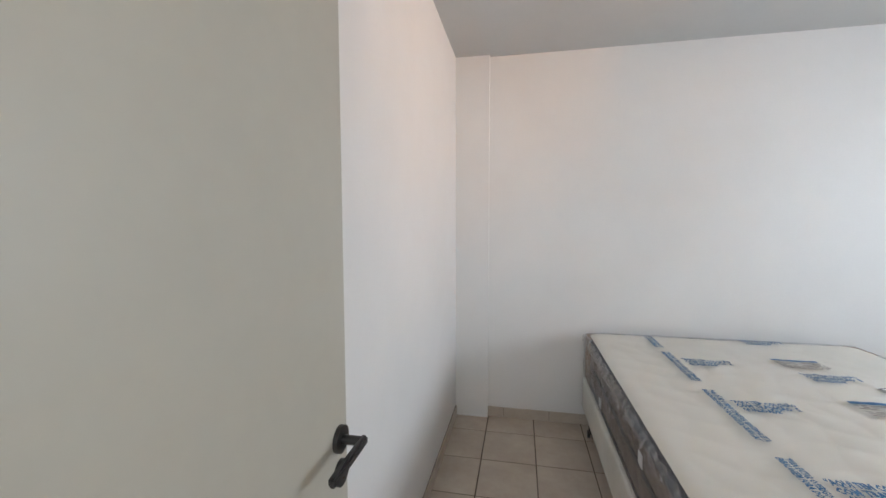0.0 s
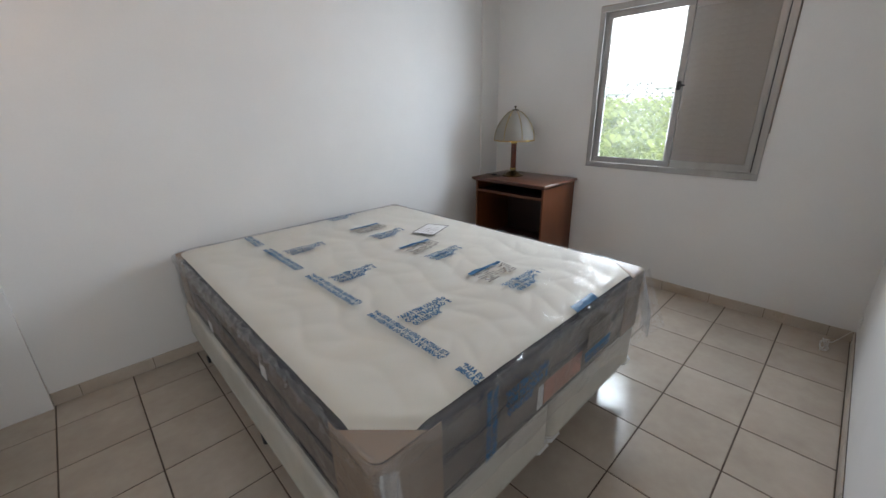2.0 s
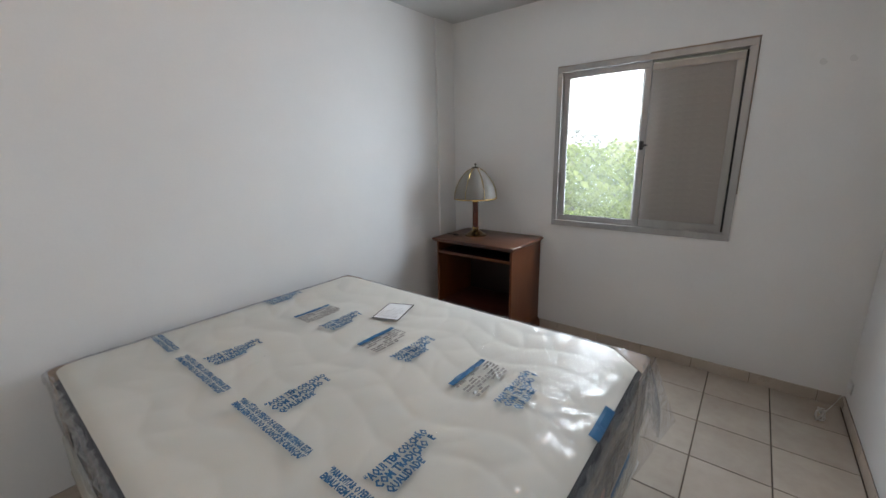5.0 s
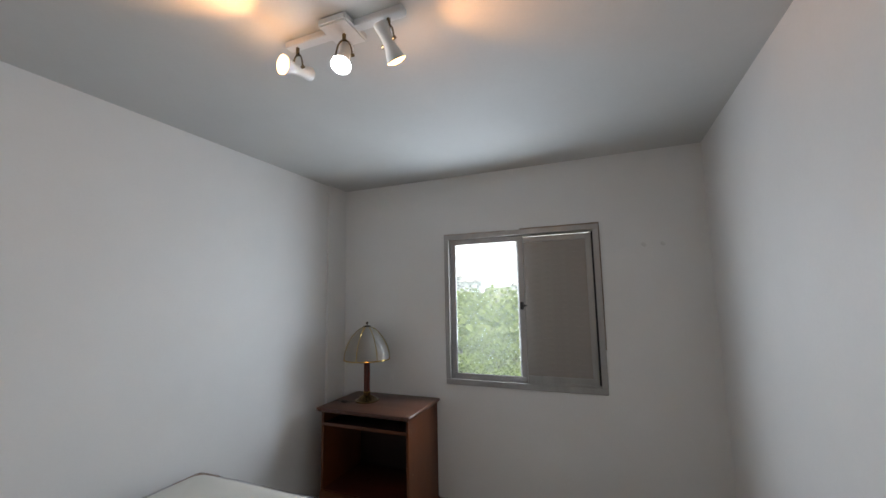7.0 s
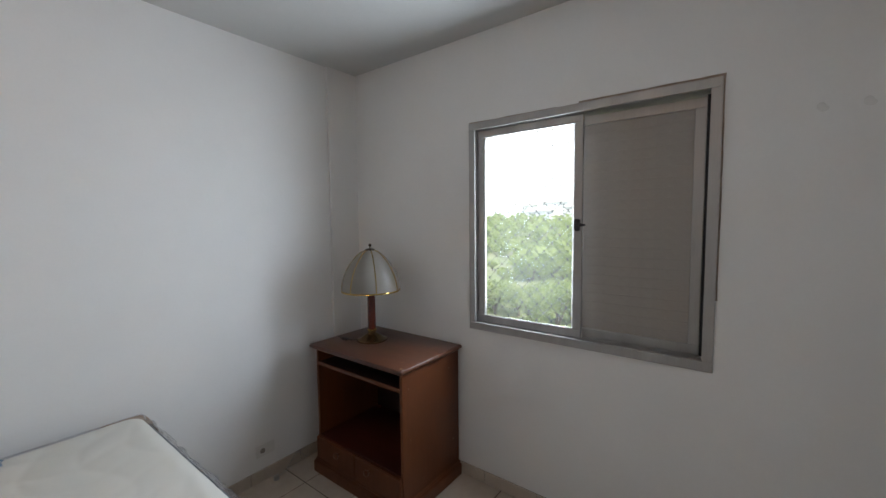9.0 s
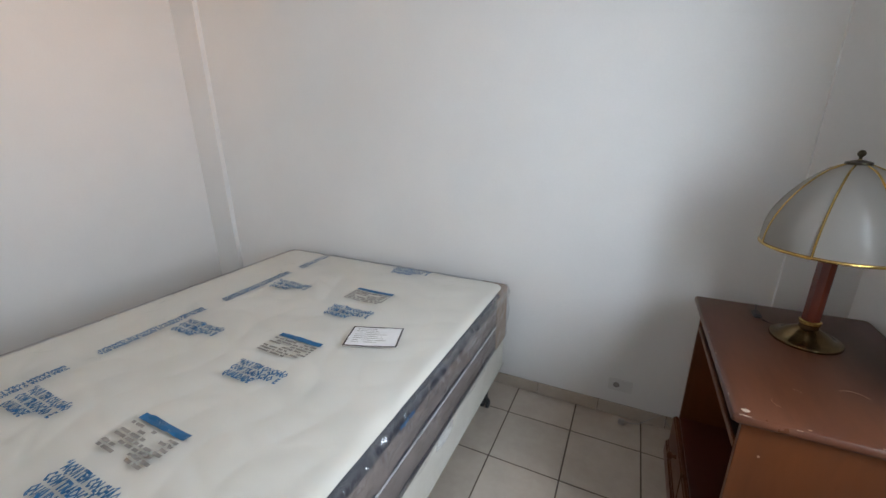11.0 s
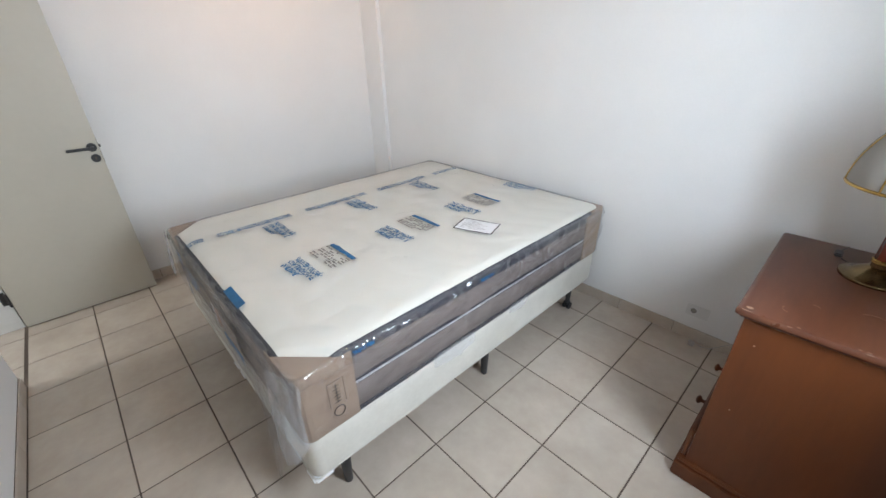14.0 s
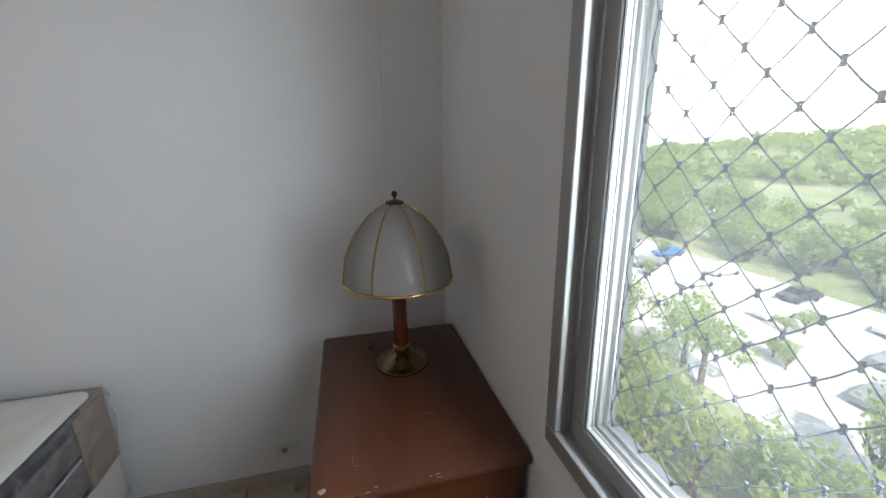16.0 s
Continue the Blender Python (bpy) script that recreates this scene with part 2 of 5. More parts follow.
def shade_material():
    m, nt, b = material("frosted_glass", (0.35, 0.33, 0.30), 0.2)
    out = nt.nodes["Material Output"]
    tl = nt.nodes.new("ShaderNodeBsdfTranslucent")
    tl.inputs[0].default_value = (0.42, 0.40, 0.36, 1)
    mix = nt.nodes.new("ShaderNodeMixShader")
    mix.inputs[0].default_value = 0.42
    nt.links.new(b.outputs[0], mix.inputs[1])
    nt.links.new(tl.outputs[0], mix.inputs[2])
    nt.links.new(mix.outputs[0], out.inputs["Surface"])
    return m


def glow_material(name, colour, strength):
    m, nt, b = material(name, colour, 0.3)
    b.inputs["Emission Color"].default_value = (*colour, 1)
    b.inputs["Emission Strength"].default_value = strength
    return m


FILM, FILM_LOOSE, GLASS, SHADE = film_material("clear_film", 0.045, 0.15, 1.5, 0.09, 0.55, 0.016, 0.032), film_material("loose_film", 0.23, 0.12), glass_material(), shade_material()
BULB_WARM = glow_material("warm_bulb", (1.0, 0.55, 0.20), 5)
BULB_COOL = glow_material("cool_bulb", (0.95, 0.97, 1.0), 18)

FILM_SIDE = film_material("side_film", 0.01, 0.07, 2.2, 0.75)
FILM_EDGE = film_material("edge_film", 0.02, 0.07, 1.0, 1.5, base=0.11)
FILM_END = film_material("hanging_film", 0.085, 0.1)


# ---- builders ----
def box_bm(lo, hi, bevel=0.0, seg=2, bm=None):
    bm = bm or bmesh.new()
    c = [(a + b) / 2 for a, b in zip(lo, hi)]
    s = [abs(b - a) for a, b in zip(lo, hi)]
    r = bmesh.ops.create_cube(bm, size=1.0, matrix=Matrix.Translation(c) @ Matrix.Diagonal((*s, 1)))
    if bevel:
        edges = {e for v in r["verts"] for e in v.link_edges}
        bmesh.ops.bevel(bm, geom=list(edges), offset=bevel, segments=seg, affect="EDGES", clamp_overlap=True)
    return bm


def cyl_bm(a, b, r, r2=None, n=20, bm=None):
    bm = bm or bmesh.new()
    a, b = Vector(a), Vector(b)
    q = (b - a).to_track_quat("Z", "Y").to_matrix().to_4x4()
    bmesh.ops.create_cone(bm, cap_ends=True, segments=n, radius1=r, radius2=r if r2 is None else r2, depth=(b - a).length,
                          matrix=Matrix.Translation((a + b) / 2) @ q)
    return bm


def lathe_bm(profile, n=40, bm=None, at=(0, 0, 0), cap=False):
    bm = bm or bmesh.new()
    rings = [[bm.verts.new((at[0] + r * math.cos(2 * math.pi * k / n), at[1] + r * math.sin(2 * math.pi * k / n), at[2] + z)) for k in range(n)] for r, z in profile]
    for p, q in zip(rings, rings[1:]):
        for k in range(n):
            bm.faces.new((p[k], p[(k + 1) % n], q[(k + 1) % n], q[k]))
    if cap:
        bm.faces.new(rings[0][::-1])
        bm.faces.new(rings[-1])
    return bm


def tube_bm(points, r=0.003, n=8, bm=None, closed=False):
    bm = bm or bmesh.new()
    pts = [Vector(p) for p in points]
    rings = []
    for i, p in enumerate(pts):
        a = pts[i - 1] if i or closed else p
        b = pts[(i + 1) % len(pts)] if i < len(pts) - 1 or closed else p
        d = (b - a).normalized()
        m = d.to_track_quat("Z", "Y").to_matrix()
        rings.append([bm.verts.new(p + m @ Vector((r * math.cos(2 * math.pi * k / n), r * math.sin(2 * math.pi * k / n), 0))) for k in range(n)])
    for i in range(len(rings) - (0 if closed else 1)):
        p, q = rings[i], rings[(i + 1) % len(rings)]
        off = min(range(n), key=lambda o: (p[0].co - q[o].co).length)
        for k in range(n):
            bm.faces.new((p[k], p[(k + 1) % n], q[(k + 1 + off) % n], q[(k + off) % n]))
    if not closed:
        bm.faces.new(rings[0][::-1])
        bm.faces.new(rings[-1])
    return bm


def part(name, bm, mat, parent=None, label="", smooth=None, **tags):
    me = bpy.data.meshes.new(name)
    bmesh.ops.recalc_face_normals(bm, faces=bm.faces[:])
    bm.to_mesh(me)
    bm.free()
    me.materials.append(mat)
    if smooth:
        me.shade_smooth()
        me.set_sharp_from_angle(angle=radians(smooth))
    ob = new(name, me)
    ob.parent = parent
    if parent is not None:
        ob.matrix_parent_inverse = Matrix.Translation(-parent.location) if not parent.parent else Matrix()
    tagged(ob, label=label, **tags)
    return ob


def thing(name, at, label, category, group="", kind=""):
    ob = new(name)
    ob.location = at
    ob.empty_display_size = 0.1
    return tagged(ob, label=label, category=category, group=group, kind=kind)


def mesh_part(name, me, parent):
    ob = new(name, me)
    ob.parent = parent
    return ob


# ---- structure ----
def wall(name, lo, hi, mat=None, label="white painted plaster wall, smooth with slight unevenness"):
    return part(name, box_bm(lo, hi), mat or WALL, None, label, kind="structure")


part("floor_slab", box_bm((-3.3, -3.1, -0.12), (X1, Y1, -0.0025)), GROUT, None, "dark grout bed under the ceramic tiles", kind="structure")
floor = bpy.data.objects["floor_slab"]
floor.name = "floor"
part("ceiling", box_bm((-3.3, -3.1, ZC), (X1 + 0.16, Y1 + 0.15, ZC + 0.12)), CEIL, None, "flat white painted plaster ceiling, its dimmer light toned into the colour", kind="structure")
wall("wall_north", (X0 - 0.12, Y1, -0.12), (X1 + 0.16, Y1 + 0.15, ZC))
wall("wall_west", (X0 - 0.12, Y0, -0.12), (X0, Y1, ZC))


def east_wall():
    bm = bmesh.new()
    x0, x1 = X1, X1 + 0.15
    for lo, hi in (((x0, -3.1, -0.12), (x1, WY0, ZC)), ((x0, WY1, -0.12), (x1, Y1, ZC)),
                   ((x0, WY0, -0.12), (x1, WY1, WZ0)), ((x0, WY0, WZ1), (x1, WY1, ZC))):
        box_bm(lo, hi, bm=bm)
    return part("wall_east", bm, WALL, None, "white painted plaster wall around the window", kind="structure")


def south_wall():
    bm = bmesh.new()
    y0, y1 = Y0 - 0.13, Y0
    for lo, hi in (((DX1, y0, -0.12), (X1, y1, ZC)), ((X0 - 0.12, y0, -0.12), (DX0 - 0.04, y1, ZC)),
                   ((DX0 - 0.04, y0, DZ), (DX1, y1, ZC))):
        box_bm(lo, hi, bm=bm)
    return part("wall_south", bm, WALL, None, "white painted plaster wall beside the doorway", kind="structure")


east_wall()
south_wall()
wall("pilaster_northwest", (X0, Y1 - 0.035, 0), (-2.315, Y1, ZC), label="shallow white painted plaster pilaster in the corner")
wall("pilaster_northeast", (1.065, Y1 - 0.02, 0), (X1, Y1, ZC), label="white painted plaster pilaster behind the nightstand")
wall("hall_wall_west", (-3.3, -3.1, -0.12), (DX0 - 0.045, Y0 - 0.30, ZC))
wall("hall_wall_south", (-3.15, -3.1, -0.12), (X1, -2.95, ZC))
wall("hall_wall_north", (-3.3, Y0 - 0.30, -0.12), (DX0 - 0.04, Y0 - 0.13, ZC))
wall("hall_wall_east", (-0.9, -2.95, -0.12), (-0.78, Y0 - 0.13, ZC))


# ---- window ----
window = thing("window_1", (X1, -0.06, 1.53), "grey aluminium sliding window, one clear glass leaf and one closed louvred leaf", "window", kind="structure")
WD = 0.125                                                    # depth of its tracks


def frame_bm(x0, x1, y0, y1, z0, z1, w, bevel=0.002, wb=None):
    bm = bmesh.new()
    wb = wb or w
    box_bm((x0, y0, z0), (x1, y1, z0 + wb), bevel, 1, bm)
    box_bm((x0, y0, z1 - w), (x1, y1, z1), bevel, 1, bm)
    box_bm((x0, y0, z0 + wb), (x1, y0 + w, z1 - w), bevel, 1, bm)
    box_bm((x0, y1 - w, z0 + wb), (x1, y1, z1 - w), bevel, 1, bm)
    return bm


casing = part("window_casing", frame_bm(X1 - 0.014, X1 - 0.0005, WY0 - 0.002, WY1 + 0.002, WZ0 - 0.002, WZ1 + 0.002, 0.040, wb=0.043), ALU, window, "grey aluminium casing, flat strip")
bm = bmesh.new()
for lo, hi in (((X1 - 0.003, WY0 - 0.009, WZ1 + 0.002), (X1 - 0.0004, -0.09, WZ1 + 0.013)), ((X1 - 0.003, 0.02, WZ1 + 0.002), (X1 - 0.0004, WY1 + 0.004, WZ1 + 0.008)),
               ((X1 - 0.003, WY0 - 0.008, WZ0 + 0.3), (X1 - 0.0004, WY0 - 0.002, WZ1 + 0.002))):
    box_bm(lo, hi, bm=bm)
bmesh.ops.subdivide_edges(bm, edges=[e for e in bm.edges if e.calc_length() > 0.4], cuts=30)
for v in bm.verts:
    if v.co.z > WZ1 + 0.006:
        v.co.z += 0.003 * noise.noise(v.co * 12)
    elif v.co.y < WY0 - 0.006:
        v.co.y += 0.002 * noise.noise(v.co * 12)
part("filler_edge", bm, RUST, window, "unpainted brown filler edge beside the casing")
part("window_frame", frame_bm(X1 + 0.001, X1 + WD, WY0 + 0.002, WY1 - 0.002, WZ0 + 0.002, WZ1 - 0.002, 0.026), ALU, window)
for xx, nm in ((0.018, "track"), (0.056, "track"), (0.092, "track")):
    bm = bmesh.new()
    for d in (0.0, 0.022):
        ring_bm = frame_bm(X1 + xx + d, X1 + xx + d + 0.003, WY0 + 0.027, WY1 - 0.027, WZ0 + 0.027, WZ1 - 0.027, 0.012, 0.0)
        me = bpy.data.meshes.new("tmp")
        ring_bm.to_mesh(me)
        ring_bm.free()
        bm.from_mesh(me)
        bpy.data.meshes.remove(me)
    part(nm, bm, ALU, window)

sash = part("glass_leaf", frame_bm(X1 + 0.022, X1 + 0.042, -0.105, WY1 - 0.040, WZ0 + 0.040, WZ1 - 0.040, 0.042), ALU, window, "aluminium sliding leaf frame")
pane = part("pane", box_bm((X1 + 0.030, -0.065, WZ0 + 0.08), (X1 + 0.034, WY1 - 0.08, WZ1 - 0.08)), GLASS, sash, "clear glass pane")
pane.visible_shadow = False
shutter = part("louvred_leaf", frame_bm(X1 + 0.060, X1 + 0.082, WY0 + 0.053, -0.045, WZ0 + 0.044, WZ1 - 0.049, 0.042), ALU, window, "aluminium frame of the closed louvred leaf")
part("seal", box_bm((X1 + 0.058, WY0 + 0.0285, WZ0 + 0.042), (X1 + 0.064, WY0 + 0.0525, WZ1 - 0.042)), RUBBER, shutter, "black rubber seal")
# Unseen panel added behind the slats to stop light leaking through.
part("slat_light_stop", box_bm((X1 + 0.0725, WY0 + 0.0955, WZ0 + 0.0865), (X1 + 0.076, -0.0875, WZ1 - 0.0915)), SHUTTER, shutter)
for nm, lo, hi in (("gasket", (-0.0655, WZ0 + 0.0805), (-0.0625, WZ1 - 0.0805)), ("gasket", (WY1 - 0.0845, WZ0 + 0.0805), (WY1 - 0.0815, WZ1 - 0.0805)), ("gasket", (-0.0620, WZ0 + 0.0805), (WY1 - 0.0850, WZ0 + 0.0840))):
    part(nm, box_bm((X1 + 0.0255, *lo), (X1 + 0.0300, *hi)), RUBBER, sash, "black glazing gasket")
nsl = 22
zz0, zz1 = WZ0 + 0.0865, WZ1 - 0.0915
step = (zz1 - zz0) / nsl
slat_mesh = None
for k in range(nsl):
    z = zz0 + k * step
    if slat_mesh is None:
        bm = bmesh.new()
        prof = [(0.0667, 0.0002), (0.0665, 0.004), (0.0664, step - 0.0002), (0.072, step - 0.0002), (0.072, 0.0002)]
        ends = [[bm.verts.new((X1 + a, y, b)) for a, b in prof] for y in (WY0 + 0.0955, -0.0875)]
        for i in range(len(prof)):
            j = (i + 1) % len(prof)
            bm.faces.new((ends[0][i], ends[0][j], ends[1][j], ends[1][i]))
        bm.faces.new(ends[0][::-1])
        bm.faces.new(ends[1])
        ob = part("slat", bm, SHUTTER, shutter)
        slat_mesh = ob.data
    else:
        ob = mesh_part("slat", slat_mesh, shutter)
    ob.location = (0, 0, z)
latch = part("latch", box_bm((X1 + 0.004, -0.098, 1.515), (X1 + 0.024, -0.072, 1.575), 0.004), BLACK, sash, "small black window latch")
part("latch_tongue", cyl_bm((X1 + 0.008, -0.10, 1.545), (X1 + 0.008, -0.125, 1.545), 0.009, 0.004), BLACK, latch)

# outer reveal and sill of the facade
bm = bmesh.new()
fx0, fx1 = X1 + 0.15, X1 + 0.205
for lo, hi in (((fx0, -3.1, -16), (fx1, WY0 - 0.045, 6)), ((fx0, WY1 + 0.045, -16), (fx1, Y1 + 2, 6)),
               ((fx0, WY0 - 0.045, -16), (fx1, WY1 + 0.045, WZ0 - 0.035)), ((fx0, WY0 - 0.045, WZ1 + 0.035), (fx1, WY1 + 0.045, 6))):
    box_bm(lo, hi, bm=bm)
part("facade", bm, FACADE, None, "pale rough plaster of the outer wall around the window", kind="structure")

# safety net
def netting():
    bm = bmesh.new()
    x = X1 + 0.185
    y0, y1, z0, z1 = WY0 - 0.043, WY1 + 0.043, WZ0 - 0.033, WZ1 + 0.033
    a, b = 0.045, 0.045
    rng = random.Random(4)
    nodes = {}
    ni, nj = int((y1 - y0) / (2 * a)) + 1, int((z1 - z0) / b) + 1
    for j in range(nj + 1):
        for i in range(ni + 1):
            y = min(y1, y0 + 2 * a * i + (a if j % 2 else 0))
            z = min(z1, z0 + b * j)
            nodes[i, j] = Vector((x + rng.uniform(-0.004, 0.004), y + rng.uniform(-0.003, 0.003), z + rng.uniform(-0.003, 0.003)))
    for (i, j), p in nodes.items():
        for di in ((0, 1) if j % 2 else (-1, 0)):
            q = nodes.get((i + di, j + 1))
            if q:
                m = (p + q) / 2 + Vector((0, 0, -0.002))
                tube_bm([p, m, q], 0.0013, 4, bm)
        bmesh.ops.create_cube(bm, size=0.0068, matrix=Matrix.Translation(p) @ Matrix.Diagonal((0.8, 0.62, 2.1, 1)))
    return part("safety_net", bm, NET, None, "grey knotted safety netting stretched across the window outside", category="safety net", kind="")


netting()

# ---- door ----
door = thing("door_1", (-2.44, -1.322, 0), "cream enamelled flat door standing open against the wall", "door", kind="structure")
LY1, LX = -0.608, -2.425
leaf = part("leaf", box_bm((LX - 0.035, -1.318, 0.008), (LX, LY1, 2.085), 0.0025), LEAF, door, "flat cream door leaf")
HZ, HY = 1.038, LY1 - 0.036
hd = part("door_handle", cyl_bm((LX, HY, HZ), (LX + 0.009, HY, HZ), 0.026, n=28), BLACK, door, "black lever handle", smooth=40)
bm = cyl_bm((LX + 0.009, HY, HZ), (LX + 0.05, HY, HZ), 0.009)
box_bm((LX + 0.042, HY - 0.125, HZ - 0.009), (LX + 0.056, HY + 0.011, HZ + 0.009), 0.004, 2, bm)
part("lever", bm, BLACK, hd, smooth=40)
kh = part("key_rosette", cyl_bm((LX, HY, HZ - 0.067), (LX + 0.008, HY, HZ - 0.067), 0.025, n=28), BLACK, door, "round black keyhole cover", smooth=40)
bm = cyl_bm((LX + 0.008, HY, HZ - 0.064), (LX + 0.010, HY, HZ - 0.064), 0.005, n=12)
box_bm((LX + 0.0075, HY - 0.002, HZ - 0.078), (LX + 0.0095, HY + 0.002, HZ - 0.064), bm=bm)
part("keyhole", bm, GROUT, kh)
part("latch_plate", box_bm((LX - 0.028, LY1 - 0.0005, HZ - 0.10), (LX - 0.008, LY1 + 0.0015, HZ + 0.06)), BLACK, door, "narrow black latch plate")
part("latch_bolt", box_bm((LX - 0.024, LY1 + 0.001, HZ - 0.008), (LX - 0.012, LY1 + 0.011, HZ + 0.012), 0.002), BLACK, door)
for z in (0.22, 1.05, 1.86):
    h = part("hinge", cyl_bm((LX + 0.006, -1.324, z - 0.045), (LX + 0.006, -1.324, z + 0.045), 0.007, n=14), BLACK, door, "black butt hinge", smooth=40)
    part("hinge_plate", box_bm((DX0 - 0.0005, -1.362, z - 0.045), (DX0 + 0.0025, -1.333, z + 0.045), 0.001, 1), BLACK, h)
bm = bmesh.new()
box_bm((DX0 - 0.038, Y0 - 0.30, -0.002), (DX0, Y0 + 0.002, DZ), 0.002, 1, bm)
box_bm((DX0, Y0 - 0.132, DZ - 0.01), (DX1, Y0 + 0.002, DZ + 0.028), 0.002, 1, bm)
part("door_frame", bm, FRAME_WHITE, None, "pale grey painted door jamb and head", kind="structure")


# ---- bed ----
BX0, BX1, BY0, BY1 = -1.655, -0.085, -0.495, 1.487
BMID = -0.862


def rounded_rect(x0, x1, y0, y1, r, n=6):
    pts = []
    for cx, cy, a0 in ((x1 - r, y0 + r, -90), (x1 - r, y1 - r, 0), (x0 + r, y1 - r, 90), (x0 + r, y0 + r, 180)):
        for k in range(n + 1):
            a = radians(a0 + 90 * k / n)
            pts.append((cx + r * math.cos(a), cy + r * math.sin(a)))
    return pts


def subdivided_loop(pts, step):
    out = []
    for a, b in zip(pts, pts[1:] + pts[:1]):
        d = math.dist(a, b)
        k = max(1, int(d / step))
        out += [(a[0] + (b[0] - a[0]) * i / k, a[1] + (b[1] - a[1]) * i / k) for i in range(k)]
    return out


def base_unit(x0, x1, legs):
    at = ((x0 + x1) / 2, (BY0 + BY1) / 2, 0)
    t = thing("box_spring", at, "white vinyl-covered box spring base on short black legs, slightly creased", "bed base", group="halves of the bed base")
    bm = bmesh.new()
    loops = []
    for z, inset in ((0.175, 0.012), (0.178, 0.004), (0.186, 0.0), (0.22, 0.0), (0.26, 0.0), (0.30, 0.0), (0.34, 0.0), (0.368, 0.0), (0.378, 0.003), (0.384, 0.010)):
        ring = []
        for bx, by in subdivided_loop(rounded_rect(x0, x1, BY0, BY1, 0.042), 0.05):
            x, y = at[0] + (bx - at[0]) * (1 - 2 * inset / (x1 - x0)), at[1] + (by - at[1]) * (1 - 2 * inset / (BY1 - BY0))
            p = Vector((x, y, z))
            out = Vector((x - at[0], 0, 0)) if abs(x - at[0]) > (x1 - x0) / 2 - 0.02 else Vector((0, y - at[1], 0))
            p += out.normalized() * (0.0035 * noise.noise(p * 6.0) if 0.2 < z < 0.37 else 0.0)
            if z < 0.2:
                p.z += 0.004 * noise.noise(Vector((x, y, 0)) * 7.0)
            ring.append(bm.verts.new(p))
        loops.append(ring)
    for p, q in zip(loops, loops[1:]):
        for k in range(len(p)):
            bm.faces.new((p[k], p[(k + 1) % len(p)], q[(k + 1) % len(q)], q[k]))
    bm.faces.new(loops[0][::-1])
    bm.faces.new(loops[-1])
    part("cover", bm, VINYL, t, "white vinyl cover, dusty and creased", smooth=50)
    bm = bmesh.new()
    pts = [(x0 + 0.012, BY0 - 0.001, 0.19), (x1 - 0.012, BY0 - 0.001, 0.19), (x1 + 0.001, BY0 + 0.014, 0.19), (x1 + 0.001, BY1 - 0.014, 0.19),
           (x1 - 0.012, BY1 + 0.001, 0.19), (x0 + 0.012, BY1 + 0.001, 0.19), (x0 - 0.001, BY1 - 0.014, 0.19), (x0 - 0.001, BY0 + 0.014, 0.19)]
    part("seam", tube_bm(pts, 0.0022, 6, bm, closed=True), VINYL, t)
    part("wood_frame", box_bm((x0 + 0.03, BY0 + 0.03, 0.158), (x1 - 0.03, BY1 - 0.03, 0.176)), CARTON, t, "bare brown wooden underside")
    for sx, xc in ((-1, x0), (1, x1)):
        if xc == BX0:
            continue
        c = part("corner_cap", box_bm((min(xc, xc - sx * 0.075) - 0.004, BY0 - 0.006, 0.166), (max(xc, xc - sx * 0.075) + 0.004, BY0 + 0.075, 0.188), 0.009, 3), WHITE_METAL, t, "white plastic corner cap", smooth=50)
    for i, (lx, ly) in enumerate(legs):
        if ly > 1.0:
            l = part("leg", cyl_bm((lx, ly, 0.052), (lx, ly, 0.18), 0.013, 0.02, 16), PLASTIC_BLACK, t, "black plastic leg with a castor", smooth=40)
            fork = box_bm((lx - 0.016, ly - 0.018, 0.030), (lx + 0.016, ly + 0.022, 0.056), 0.006)
            part("castor_fork", fork, PLASTIC_BLACK, l, smooth=50)
            bm = cyl_bm((lx - 0.021, ly + 0.004, 0.024), (lx - 0.008, ly + 0.004, 0.024), 0.024, n=24)
            cyl_bm((lx + 0.008, ly + 0.004, 0.024), (lx + 0.021, ly + 0.004, 0.024), 0.024, n=24, bm=bm)
            part("castor_wheel", bm, PLASTIC_BLACK, l, smooth=40)
        else:
            l = part("leg", lathe_bm([(0.0, 0.0), (0.014, 0.0), (0.016, 0.004), (0.023, 0.16), (0.023, 0.18)], 24, at=(lx, ly, 0)), PLASTIC_BLACK, t, "tapered black plastic leg", smooth=50)
            part("leg_collar", lathe_bm([(0.0235, 0.160), (0.031, 0.164), (0.031, 0.178), (0.02, 0.178)], 20, at=(lx, ly, 0)), PLASTIC_BLACK, l, smooth=50)
    return t


base_unit(BX0, BMID - 0.004, ((BX0 + 0.045, -0.36), (BX0 + 0.045, 0.50), (BX0 + 0.045, 1.36), (BMID - 0.06, -0.36), (BMID - 0.06, 0.50), (BMID - 0.06, 1.36)))
base_unit(BMID + 0.004, BX1, ((BX1 - 0.045, -0.36), (BX1 - 0.045, 0.47), (BX1 - 0.045, 1.30), (BMID + 0.06, -0.36), (BMID + 0.06, 0.47), (BMID + 0.06, 1.30)))

MX0, MX1, MY0, MY1, MZ0, MZ1 = -1.636, -0.077, -0.492, 1.468, 0.388, 0.690
mattress = thing("mattress", ((MX0 + MX1) / 2, (MY0 + MY1) / 2, MZ0), "new white-topped mattress with taupe sides, wrapped in printed plastic", "mattress")


